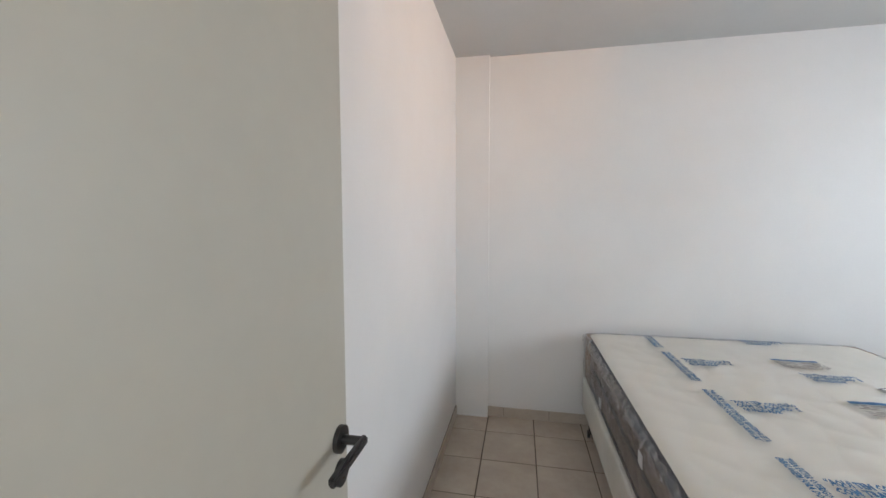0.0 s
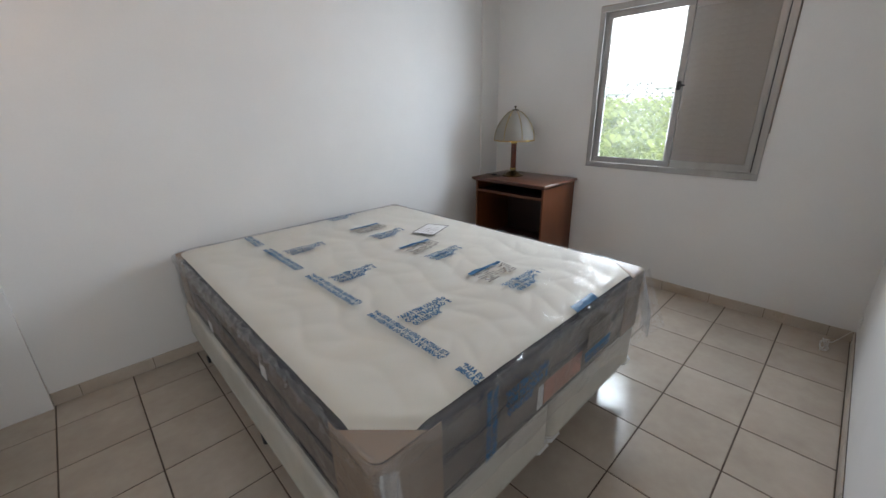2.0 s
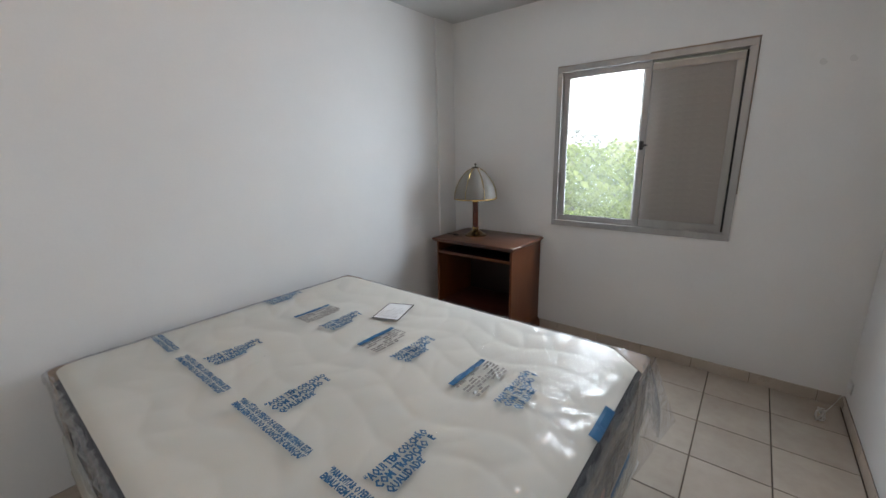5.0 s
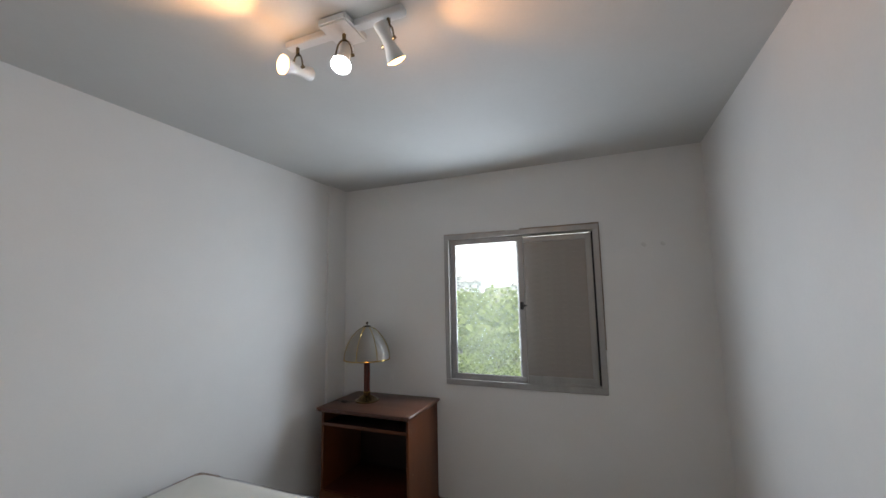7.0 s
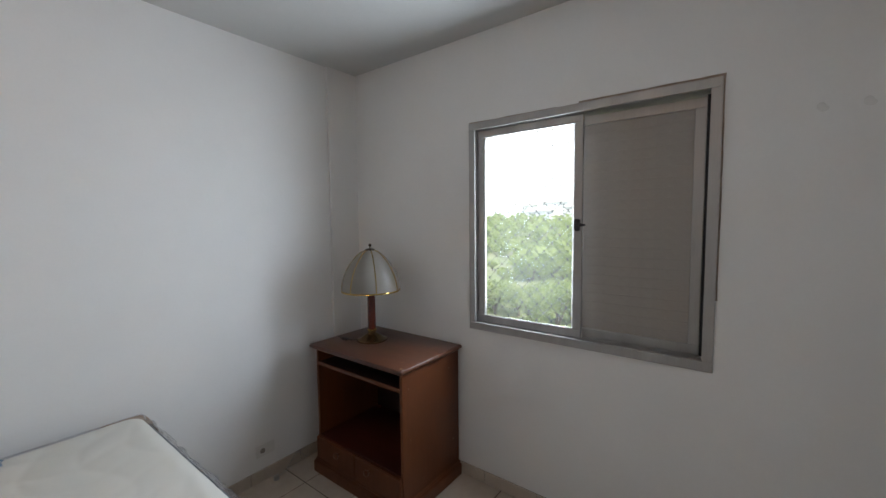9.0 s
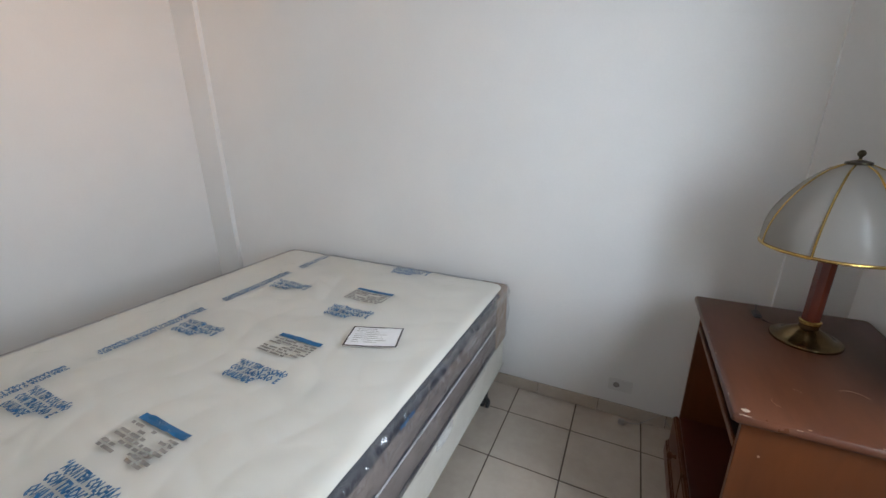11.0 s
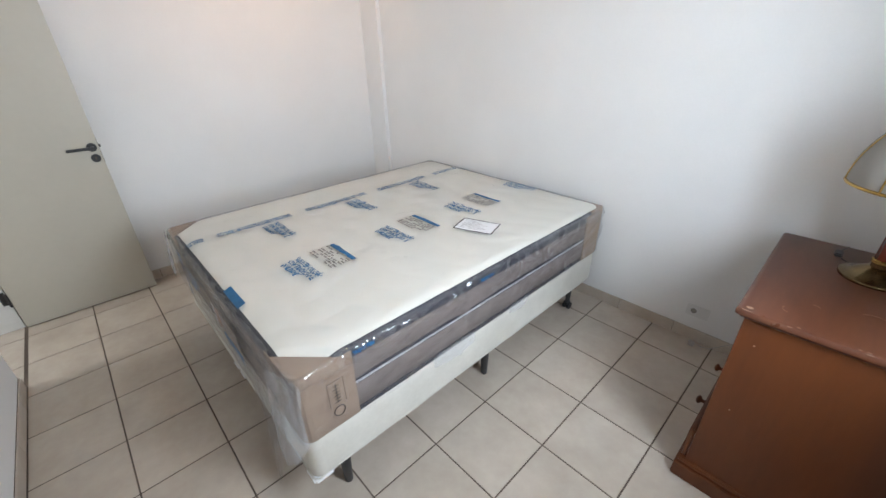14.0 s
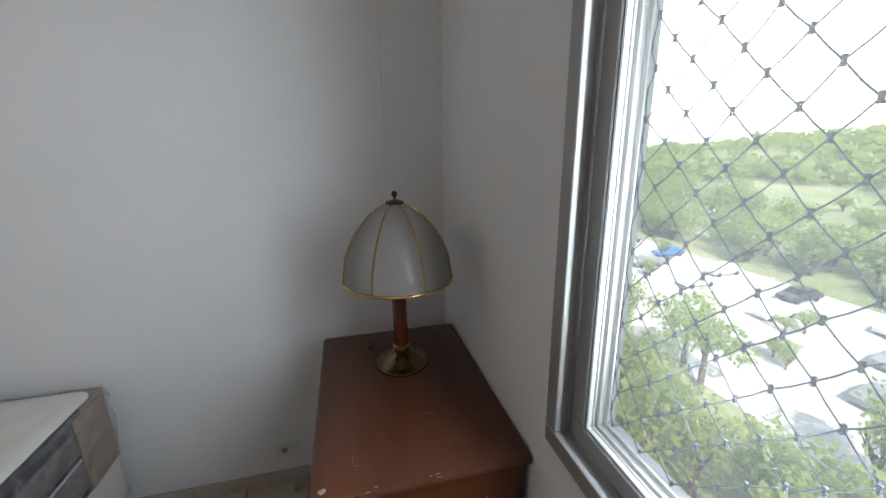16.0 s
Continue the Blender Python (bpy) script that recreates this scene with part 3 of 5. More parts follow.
def band_bm(levels, r, step=0.05, grow=0.0, wob=0.0, freq=8):
    """A ring of walls through levels of (z, inset)."""
    bm = bmesh.new()
    loops = []
    for z, inset in levels:
        base = subdivided_loop(rounded_rect(MX0, MX1, MY0, MY1, r), step)
        cx, cy = (MX0 + MX1) / 2, (MY0 + MY1) / 2
        hx, hy = (MX1 - MX0) / 2, (MY1 - MY0) / 2
        ring = []
        for x, y in base:
            n = wob * noise.noise(Vector((x * freq, y * freq, z * freq * 1.3)))
            sx, sy = 1 - (inset + n - grow) / hx, 1 - (inset + n - grow) / hy
            ring.append(bm.verts.new((cx + (x - cx) * sx, cy + (y - cy) * sy, z)))
        loops.append(ring)
    for p, q in zip(loops, loops[1:]):
        for k in range(len(p)):
            bm.faces.new((p[k], p[(k + 1) % len(p)], q[(k + 1) % len(q)], q[k]))
    return bm, loops


def lift(x, y, r=0.07):
    """How far up the pillowed top stands: 0 at the rim and under the corner guards, 1 inside."""
    cx, cy = min(max(x, MX0 + r), MX1 - r), min(max(y, MY0 + r), MY1 - r)
    edge = r - math.hypot(x - cx, y - cy) if x != cx and y != cy else min(x - MX0, MX1 - x, y - MY0, MY1 - y)
    f = min(1.0, max(0.0, edge) / r)
    corner = min(abs(x - MX0), abs(x - MX1)) + abs(y - MY0)
    return (1 - (1 - f) ** 2.4) * min(1.0, max(0.0, (corner - 0.148) / 0.035))


def film_z(x, y):
    g = lift(x, y)
    return MZ1 - 0.001 + 0.017 * g + (wrinkle(x, y) + crease(x, y) + 0.002) * min(1.0, 0.25 + g)


def top_z(x, y):
    g = lift(x, y)
    return MZ1 - 0.009 + 0.015 * g + quilt(x, y) * g


def cap_bm(surface, inset, r, grid):
    """The pillowed top or its sheet: a grid with a rounded outline."""
    bm = bmesh.new()
    x0, x1, y0, y1 = MX0 + inset, MX1 - inset, MY0 + inset, MY1 - inset
    nx, ny = int((x1 - x0) / grid), int((y1 - y0) / grid)
    vs = {}
    for i in range(nx + 1):
        for j in range(ny + 1):
            x, y = x0 + (x1 - x0) * i / nx, y0 + (y1 - y0) * j / ny
            cx, cy = min(max(x, x0 + r), x1 - r), min(max(y, y0 + r), y1 - r)
            dx, dy = x - cx, y - cy
            m = max(abs(dx), abs(dy))
            if dx and dy:
                k = m / math.hypot(dx, dy)
                x, y = cx + dx * k, cy + dy * k
            vs[i, j] = bm.verts.new((x, y, surface(x, y)))
    for i in range(nx):
        for j in range(ny):
            bm.faces.new((vs[i, j], vs[i + 1, j], vs[i + 1, j + 1], vs[i, j + 1]))
    return bm


def quilt(x, y):
    """Soft scrolls of stitching."""
    u = x + 0.05 * math.sin(y * 11 + 1.3) + 0.02 * noise.noise(Vector((x * 6, y * 6, 3)))
    v = y + 0.05 * math.sin(x * 13) + 0.02 * noise.noise(Vector((x * 6, y * 6, 9)))
    g = abs(math.sin(u * 21)) * abs(math.sin(v * 21))
    return 0.0048 * g ** 0.4 + 0.0015 * noise.noise(Vector((x * 3, y * 3, 0)))


bm, _ = band_bm([(MZ0, 0.02), (MZ0 + 0.012, 0.004), (MZ0 + 0.06, -0.001), (MZ0 + 0.135, -0.002), (MZ0 + 0.143, 0.004), (MZ0 + 0.151, -0.002), (MZ0 + 0.22, -0.001), (MZ1 - 0.050, 0.006)], 0.075, wob=0.006)
bmesh.ops.contextual_create(bm, geom=[v for v in bm.verts if v.co.z < MZ0 + 0.001])
part("side_panel", bm, TAUPE, mattress, "taupe fabric border with a waist seam", smooth=50)
bm, _ = band_bm([(MZ1 - 0.054, 0.008), (MZ1 - 0.048, -0.002), (MZ1 - 0.017, 0.000), (MZ1 - 0.010, 0.006), (MZ1 - 0.0085, 0.022)], 0.075)
part("border_tape", bm, TAPE, mattress, "dark slate border tape around the top edge", smooth=50)
bm, _ = band_bm([(MZ0 + 0.134, 0.004), (MZ0 + 0.136, -0.0045), (MZ0 + 0.158, -0.0045), (MZ0 + 0.160, 0.004)], 0.075)
part("waist_tape", bm, TAPE, mattress, "dark slate waist tape under the chain stitch", smooth=50)
bm, _ = band_bm([(MZ0 + 0.001, 0.006), (MZ0 + 0.003, -0.002), (MZ0 + 0.020, -0.003), (MZ0 + 0.022, 0.004)], 0.075)
part("bottom_tape", bm, TAPE, mattress, "dark slate border tape around the bottom edge", smooth=50)
part("quilted_top", cap_bm(top_z, 0.015, 0.065, 0.011), TICKING, mattress, "off-white quilted top panel", smooth=60)


def chain():
    """Light chain stitch along the long side."""
    bm = bmesh.new()
    for s in (1, -1):
        pts = [(MX1 + 0.0075, MY0 + 0.20 + 0.0065 * k, MZ0 + 0.147 + s * 0.0052 * math.sin(k * math.pi / 2.5)) for k in range(int((MY1 - MY0 - 0.4) / 0.0065))]
        tube_bm(pts, 0.0012, 4, bm)
    return bm


part("chain_stitch", chain(), PAPER, mattress, "white chain stitching")


def corner_guard(cx, cy, sx, sy):
    """Folded cardboard round a corner: two flaps and a triangle on top."""
    bm = bmesh.new()
    w, z0, z1, o = 0.20, MZ0 + 0.004, MZ1 - 0.009, 0.007
    r = 0.030
    path = [(cx - sx * w, cy + sy * o)] + [(cx - sx * r + sx * (r + o) * math.sin(radians(a)), cy - sy * r + sy * (r + o) * math.cos(radians(a))) for a in (0, 22, 45, 67, 90)] + [(cx + sx * o, cy - sy * w)]
    lo = [bm.verts.new((x, y, z0)) for x, y in path]
    hi = [bm.verts.new((x, y, z1 - 0.004)) for x, y in path]
    for k in range(len(path) - 1):
        bm.faces.new((lo[k], lo[k + 1], hi[k + 1], hi[k]))
    tp = [(cx - sx * 0.15, cy + sy * o)] + path[1:-1] + [(cx + sx * o, cy - sy * 0.15)]
    bm.faces.new([bm.verts.new((x, y, z1 + 0.002)) for x, y in tp])
    bmesh.ops.recalc_face_normals(bm, faces=bm.faces[:])
    bmesh.ops.solidify(bm, geom=bm.faces[:], thickness=0.003)
    t = thing("corner_guard", (cx, cy, z0), "brown cardboard corner protector folded round the mattress corner", "cardboard protector", group="corner protectors of the mattress")
    part("card", bm, CARTON, t)
    return t


for cx, cy, sx, sy in ((MX1, MY0, 1, -1), (MX0, MY0, -1, -1), (MX0, MY1, -1, 1), (MX1, MY1, 1, 1)):
    corner_guard(cx, cy, sx, sy)


# clear plastic wrapping
def wrinkle(x, y, z=0.0):
    p = Vector((x * 7, y * 7, z * 7))
    return 0.0030 * noise.noise(p) + 0.0022 * abs(noise.noise(p * 2.7)) + 0.0014 * abs(noise.noise(p * 6))


crease_rng = random.Random(17)
CREASES = []
for k in range(120):
    if k >= 90:
        cx_, cy_ = crease_rng.uniform(-1.5, -0.5), crease_rng.uniform(-0.46, 0.2)
    elif k < 50:
        cx_, cy_ = crease_rng.uniform(-0.62, -0.12), crease_rng.uniform(-0.44, 0.25)
    else:
        cx_, cy_ = crease_rng.uniform(-1.6, -0.12), crease_rng.uniform(-0.44, 1.4)
    turn_ = crease_rng.gauss(0.9, 0.7) if k % 3 else crease_rng.uniform(0, 3.14)
    CREASES.append((cx_, cy_, math.cos(turn_), math.sin(turn_), crease_rng.uniform(0.03, 0.15), crease_rng.uniform(0.0025, 0.0070), crease_rng.uniform(0.006, 0.011)))


def crease(x, y):
    """Sharp little ridges where the sheet is folded."""
    h = 0.0
    for px, py, c, s, half, high, wide in CREASES:
        dx, dy = x - px, y - py
        if abs(dx) > 0.18 or abs(dy) > 0.18:
            continue
        u, v = dx * c + dy * s, dy * c - dx * s + 0.004 * math.sin(40 * (dx + dy))
        if abs(u) < half and abs(v) < wide:
            h += high * (1 - abs(v) / wide) * (1 - (u / half) ** 2)
    return min(h, 0.007)


wrap = thing("plastic_wrap", (-0.85, 0.5, 0.42), "crinkled clear plastic bag around the mattress with blue printing", "plastic wrapping")
top_film = part("top_sheet", cap_bm(film_z, 0.0, 0.030, 0.0075), FILM, wrap, "clear crinkled top sheet", smooth=70)
bm, _ = band_bm([(MZ0 + 0.01, 0), (MZ0 + 0.07, 0), (MZ0 + 0.12, 0), (MZ0 + 0.17, 0), (MZ0 + 0.22, 0), (MZ1 - 0.055, 0)], 0.032, step=0.03, grow=0.014, wob=0.012, freq=9)
side_film = part("side_sheet", bm, FILM_SIDE, wrap, "clear crinkled side sheet", smooth=70)
bm, _ = band_bm([(MZ1 - 0.056, 0), (MZ1 - 0.044, 0.001), (MZ1 - 0.033, 0.001), (MZ1 - 0.022, 0.001), (MZ1 - 0.011, 0.004), (MZ1 - 0.003, 0.010), (MZ1 - 0.001, 0.018)], 0.032, step=0.011, grow=0.017, wob=0.015, freq=22)
part("edge_fold", bm, FILM_EDGE, wrap, "glinting gathered fold along the top edge", smooth=70)


def flap(pts_top, drop, out, name="loose_flap", n=26, m=14):
    bm = bmesh.new()
    a, b = Vector(pts_top[0]), Vector(pts_top[1])
    o = Vector(out)
    g = []
    for i in range(n + 1):
        s = i / n
        row = []
        for j in range(m + 1):
            t = j / m
            p = a.lerp(b, s)
            ln = drop * (0.75 + 0.25 * math.sin(math.pi * s) + 0.12 * noise.noise(Vector((s * 4, 3, 1))))
            p = p + Vector((0, 0, -ln * t)) + o * (math.sin(math.pi * min(1, t * 0.9) * 0.6) * math.sin(math.pi * (0.1 + 0.8 * s)))
            p += Vector((noise.noise(Vector((s * 9, t * 4, 0))), noise.noise(Vector((s * 9, t * 4, 7))), 0)) * 0.010
            row.append(bm.verts.new(p))
        g.append(row)
    for i in range(n):
        for j in range(m):
            bm.faces.new((g[i][j], g[i + 1][j], g[i + 1][j + 1], g[i][j + 1]))
    return part(name, bm, FILM_LOOSE, wrap, "loose hanging fold of plastic", smooth=70)


flap(((MX1 + 0.024, MY0 + 0.01, MZ1 - 0.02), (MX1 - 0.11, MY0 - 0.036, MZ1 - 0.01)), 0.33, (0.035, -0.055, 0))
flap(((MX0 - 0.006, MY0 - 0.024, MZ1 - 0.012), (MX0 + 0.045, MY0 - 0.030, MZ1 - 0.03)), 0.27, (-0.012, -0.022, 0), n=14)
flap(((MX1 + 0.018, MY0 + 0.55, MZ0 + 0.035), (MX1 + 0.018, MY0 + 0.80, MZ0 + 0.035)), 0.075, (0.004, 0, 0), n=16, m=6)
flap(((MX1 + 0.018, MY0 + 1.05, MZ0 + 0.035), (MX1 + 0.018, MY0 + 1.2, MZ0 + 0.035)), 0.05, (0.004, 0, 0), n=12, m=5)


def foot_sheet():
    """The end of the bag, hanging over the foot of the mattress and flaring at one corner."""
    bm = bmesh.new()
    n, m = 70, 18
    g = []
    for i in range(n + 1):
        u = i / n
        x = MX0 - 0.02 + (MX1 - MX0 + 0.045) * u
        flare = max(0.0, (u - 0.66) / 0.34) ** 1.6
        hem = 0.345 + 0.02 * noise.noise(Vector((u * 9, 1, 2))) + 0.045 * flare + (0.05 * max(0, (0.12 - u) / 0.12))
        row = []
        for j in range(m + 1):
            t = j / m
            z = (MZ1 - 0.006) * (1 - t) + hem * t
            p = Vector((u * 14, t * 2.5, 5))
            y = MY0 - 0.0165 - (0.006 + 0.095 * flare) * t ** 1.1 - 0.005 * abs(noise.noise(p)) - 0.003 * abs(noise.noise(p * 2.3))
            row.append(bm.verts.new((x + 0.035 * flare * t + 0.003 * noise.noise(p * 1.7), y, z)))
        g.append(row)
    for i in range(n):
        for j in range(m):
            bm.faces.new((g[i][j], g[i + 1][j], g[i + 1][j + 1], g[i][j + 1]))
    return part("hanging_end", bm, FILM_END, wrap, "cloudy hanging end of the plastic bag", smooth=70)


foot_sheet()


# ---- printing on the plastic ----
def lettering(text, at, size, mat, parent, turn=Matrix(), name="print", width=None, spacing=1.0):
    cu = bpy.data.curves.new(name, "FONT")
    cu.body, cu.size, cu.space_line, cu.resolution_u = text, size, spacing, 1
    cu.offset = size * 0.045
    tmp = bpy.data.objects.new("tmp", cu)
    scene.collection.objects.link(tmp)
    bpy.context.view_layer.update()
    me = bpy.data.meshes.new_from_object(tmp.evaluated_get(bpy.context.evaluated_depsgraph_get()))
    bpy.data.objects.remove(tmp)
    bpy.data.curves.remove(cu)
    xs = [v.co.x for v in me.vertices]
    k = width / (max(xs) - min(xs)) if width else 1
    me.transform(Matrix.Translation(at) @ turn @ Matrix.Diagonal((k, 1, 1, 1)))
    if (turn @ Vector((0, 0, 1))).z > 0.5:
        for v in me.vertices:
            v.co.z = film_z(v.co.x, v.co.y) + 0.0014
    me.materials.clear()
    me.materials.append(mat)
    me.name = name
    ob = mesh_part(name, me, parent)
    ob.matrix_parent_inverse = Matrix.Translation(-parent.location) if not parent.parent else Matrix()
    return ob


PZ = MZ1 + 0.0225
SLOGAN = ("“AQUI TEM COLCHÃO", "COM TRADIÇÃO  E", "QUALIDADE”")


def slogan(x, y, turn=Matrix(), origin=None):
    for k, line in enumerate(SLOGAN):
        at = (x + (0.0, 0.004, 0.012)[k], y - 0.034 * (k + 1), PZ) if origin is None else origin + turn @ Vector(((0.0, 0.004, 0.012)[k], -0.034 * (k + 1), 0))
        lettering(line, at, 0.037, PRINT, wrap, turn, "slogan_print", (0.235, 0.225, 0.14)[k])


for y in (0.985, 0.48, -0.032):
    slogan(-1.225, y)
for y in (1.425, 0.865, 0.365, -0.135):
    slogan(-0.745, y)


def ink(bm, x0, x1, y0, y1):
    """A patch of printing that follows the sheet."""
    nx, ny = max(1, round((x1 - x0) / 0.010)), max(1, round((y1 - y0) / 0.010))
    g = [[bm.verts.new((x, y, film_z(x, y) + 0.0014)) for y in [y0 + (y1 - y0) * j / ny for j in range(ny + 1)]] for x in [x0 + (x1 - x0) * i / nx for i in range(nx + 1)]]
    for p, q in zip(g, g[1:]):
        for j in range(ny):
            bm.faces.new((p[j], q[j], q[j + 1], p[j + 1]))
    return bm


def code_block(x, y, rng):
    part("print_header", ink(bmesh.new(), x, x + 0.215, y - 0.024, y), PRINT, wrap)
    bm = bmesh.new()
    for row in range(7):
        yy, xx = y - 0.034 - row * 0.0145, x
        while xx < x + 0.205:
            w = rng.uniform(0.012, 0.06)
            if rng.random() < 0.85:
                ink(bm, xx, min(xx + w, x + 0.213), yy - 0.009, yy)
            xx += w + 0.007
    part("print_block", bm, PRINT_GREY, wrap)


rng = random.Random(11)
for y in (1.065, 0.555, 0.040):
    code_block(-0.755, y, rng)

WARN = ("“PARA EVITAR O PERIGO DE ASFIXIA, MANTENHA ESTA", "EMBALAGEM FORA DO ALCANCE DE CRIANÇAS”")
spin = Matrix.Rotation(radians(-90), 4, "Z")
for y in (1.40, 1.08, 0.565, 0.055):
    w = 0.24 if y == 1.40 else 0.40 if y == 0.055 else 0.42
    for k, line in enumerate(WARN):
        s = line if y < 1.2 else line[-22:]
        lettering(s, (-1.266 - 0.025 * k, y, PZ), 0.028, PRINT, wrap, spin, "warning_print", w)
part("blue_tag", ink(bmesh.new(), -0.715, -0.545, -0.484, -0.452), PRINT, wrap, "solid blue printed bar")

for k, line in enumerate(("“PARA EV", "EMBALAG")):
    lettering(line, (-1.266 - 0.025 * k, -0.405, PZ), 0.028, PRINT, wrap, spin, "warning_print", 0.078)

# slogan and label on the foot side
face = Matrix.Rotation(radians(90), 4, "X")
FY = MY0 - 0.0345
slogan(0, 0, face, Vector((-1.205, FY - 0.001, 0.652)))
for k, line in enumerate(WARN):
    lettering(line[:34], (-1.262 - 0.027 * k, FY - 0.001, MZ1 + 0.004), 0.030, PRINT, wrap, face @ spin, "warning_print", 0.25)
part("care_label", box_bm((-0.945, MY0 - 0.0115, 0.425), (-0.675, MY0 - 0.0105, 0.520)), ORANGE, wrap, "orange printed label")
part("label_end", box_bm((-0.985, MY0 - 0.0115, 0.422), (-0.950, MY0 - 0.0105, 0.517)), PAPER, wrap)
bm = bmesh.new()
for row in range(6):
    zz = 0.625 - row * 0.014
    xx = -0.69
    while xx < -0.49:
        w = rng.uniform(0.012, 0.05)
        box_bm((xx, FY - 0.0015, zz - 0.009), (min(xx + w, -0.485), FY - 0.0007, zz), bm=bm)
        xx += w + 0.006
part("print_block", bm, PRINT_GREY, wrap)
part("print_header", box_bm((-0.70, FY - 0.0015, 0.505), (-0.485, FY - 0.0007, 0.528)), PRINT, wrap)
lettering("“AQUI TEM COLCHÃO", (-0.70, FY - 0.001, 0.478), 0.032, PRINT, wrap, face, "slogan_print", 0.215)
for y in (0.20, 0.83):
    lettering("“AQUI TEM", (MX1 + 0.0165, MY0 + y, MZ1 - 0.028), 0.022, PRINT, wrap, Matrix.Rotation(radians(90), 4, "Z") @ face, "small_print", 0.085)

# leaflet on the mattress
leaflet = thing("leaflet", (-0.395, 0.685, MZ1), "white printed leaflet with a thin dark border lying on the mattress", "leaflet")
rot = Matrix.Translation((-0.395, 0.686, MZ1 + 0.0085)) @ Matrix.Rotation(radians(20), 4, "Z") @ Matrix.Diagonal((1.03, 1.06, 1, 1))


def flat(name, x0, x1, y0, y1, z, mat, parent, m):
    bm = box_bm((x0, y0, z), (x1, y1, z + 0.0004))
    return part(name, draped(bm, m), mat, parent)


def draped(bm, m):
    """Lets a thin flat piece follow the sheet under it."""
    for _ in range(3):
        bmesh.ops.subdivide_edges(bm, edges=[e for e in bm.edges if e.calc_length() > 0.02], cuts=1, use_grid_fill=True)
    low = m.translation.z
    bm.transform(m)
    for v in bm.verts:
        v.co.z = film_z(v.co.x, v.co.y) + 0.0012 + (v.co.z - low)
    return bm


flat("sheet", -0.105, 0.105, -0.073, 0.073, 0, PAPER, leaflet, rot)
bm = bmesh.new()
for lo, hi in (((-0.104, -0.072), (0.104, -0.065)), ((-0.104, 0.065), (0.104, 0.072)), ((-0.104, -0.065), (-0.097, 0.065)), ((0.097, -0.065), (0.104, 0.065))):
    box_bm((*lo, 0.0005), (*hi, 0.0007), bm=bm)
part("border", draped(bm, rot), PRINT_DARK, leaflet)
bm = bmesh.new()
for k in range(8):
    y = 0.052 - k * 0.0135
    box_bm((-0.080, y - 0.0014, 0.0005), (rng.uniform(-0.02, 0.078), y + 0.0014, 0.0007), bm=bm)
part("text_lines", draped(bm, rot), PRINT_GREY, leaflet)

# mark on the corner guard: ring and bars, standing on its end
mark = thing("corner_mark", (MX1 + 0.011, MY0 + 0.11, 0.52), "round brown printed mark with a bar on the cardboard", "printed mark")
bm = bmesh.new()
cy, cz = MY0 + 0.125, MZ0 + 0.075
tube_bm([(MX1 + 0.0105, cy + 0.020 * math.cos(a), cz + 0.022 * math.sin(a)) for a in [2 * math.pi * k / 28 for k in range(28)]], 0.0018, 4, bm, closed=True)
for k in range(6):
    z = cz + 0.04 + k * 0.014
    box_bm((MX1 + 0.0095, cy - 0.014 + 0.004 * (k % 2), z), (MX1 + 0.0105, cy + 0.012, z + 0.003), bm=bm)
    box_bm((MX1 + 0.0095, cy - 0.002, z), (MX1 + 0.0105, cy + 0.001, z + 0.012), bm=bm)
for lo, hi in (((cy - 0.030, cz + 0.030), (cy - 0.0285, cz + 0.135)), ((cy + 0.0285, cz + 0.030), (cy + 0.030, cz + 0.135)), ((cy - 0.0285, cz + 0.1335), (cy + 0.0285, cz + 0.135))):
    box_bm((MX1 + 0.0095, *lo), (MX1 + 0.0102, *hi), bm=bm)
part("ring_and_bars", bm, PRINT_DARK, mark)
for y, tz in ((0.188, 0.575), (0.925, 0.445)):
    tag = thing("side_tag", (MX0 - 0.005, y, tz), "small white square sewn tag on the taupe side", "tag", group="tags of the mattress side")
    part("tag_cloth", box_bm((MX0 - 0.009, y - 0.025, tz - 0.025), (MX0 - 0.006, y + 0.025, tz + 0.025), 0.001, 1), PAPER, tag)


# ---- nightstand ----
NX0, NX1, NY0, NY1, NZ = 0.760, 1.302, 0.598, 1.385, 0.820
ns = thing("nightstand", ((NX0 + NX1) / 2, (NY0 + NY1) / 2, 0), "reddish-brown stained wooden nightstand with an open niche, worn top", "nightstand")


def moulded_top():
    bm = bmesh.new()
    prof = [(0.018, -0.034), (0.012, -0.030), (0.010, -0.022), (0.0, -0.018), (0.0, -0.008), (0.004, -0.002), (0.010, 0.0)]
    loops = []
    for ins, dz in prof:
        loops.append([bm.verts.new((x, y, NZ + dz)) for x, y in rounded_rect(NX0 + ins, NX1 - ins, NY0 + ins, NY1 - ins, 0.010, 3)])
    for p, q in zip(loops, loops[1:]):
        for k in range(len(p)):
            bm.faces.new((p[k], p[(k + 1) % len(p)], q[(k + 1) % len(q)], q[k]))
    bm.faces.new(loops[-1])
    bm.faces.new(loops[0][::-1])
    return bm


part("tabletop", moulded_top(), WOOD_TOP, ns, "scuffed reddish-brown moulded top", smooth=35)
cx0, cx1, cy0, cy1 = NX0 + 0.028, NX1 - 0.014, NY0 + 0.022, NY1 - 0.035
part("side_panel", box_bm((cx0, cy0, 0.09), (cx1, cy0 + 0.018, NZ - 0.034), 0.0015, 1), WOOD_SIDE, ns, "plain orange-brown side panel")
part("side_panel", box_bm((cx0, cy1 - 0.018, 0.09), (cx1, cy1, NZ - 0.034), 0.0015, 1), WOOD_SIDE, ns)
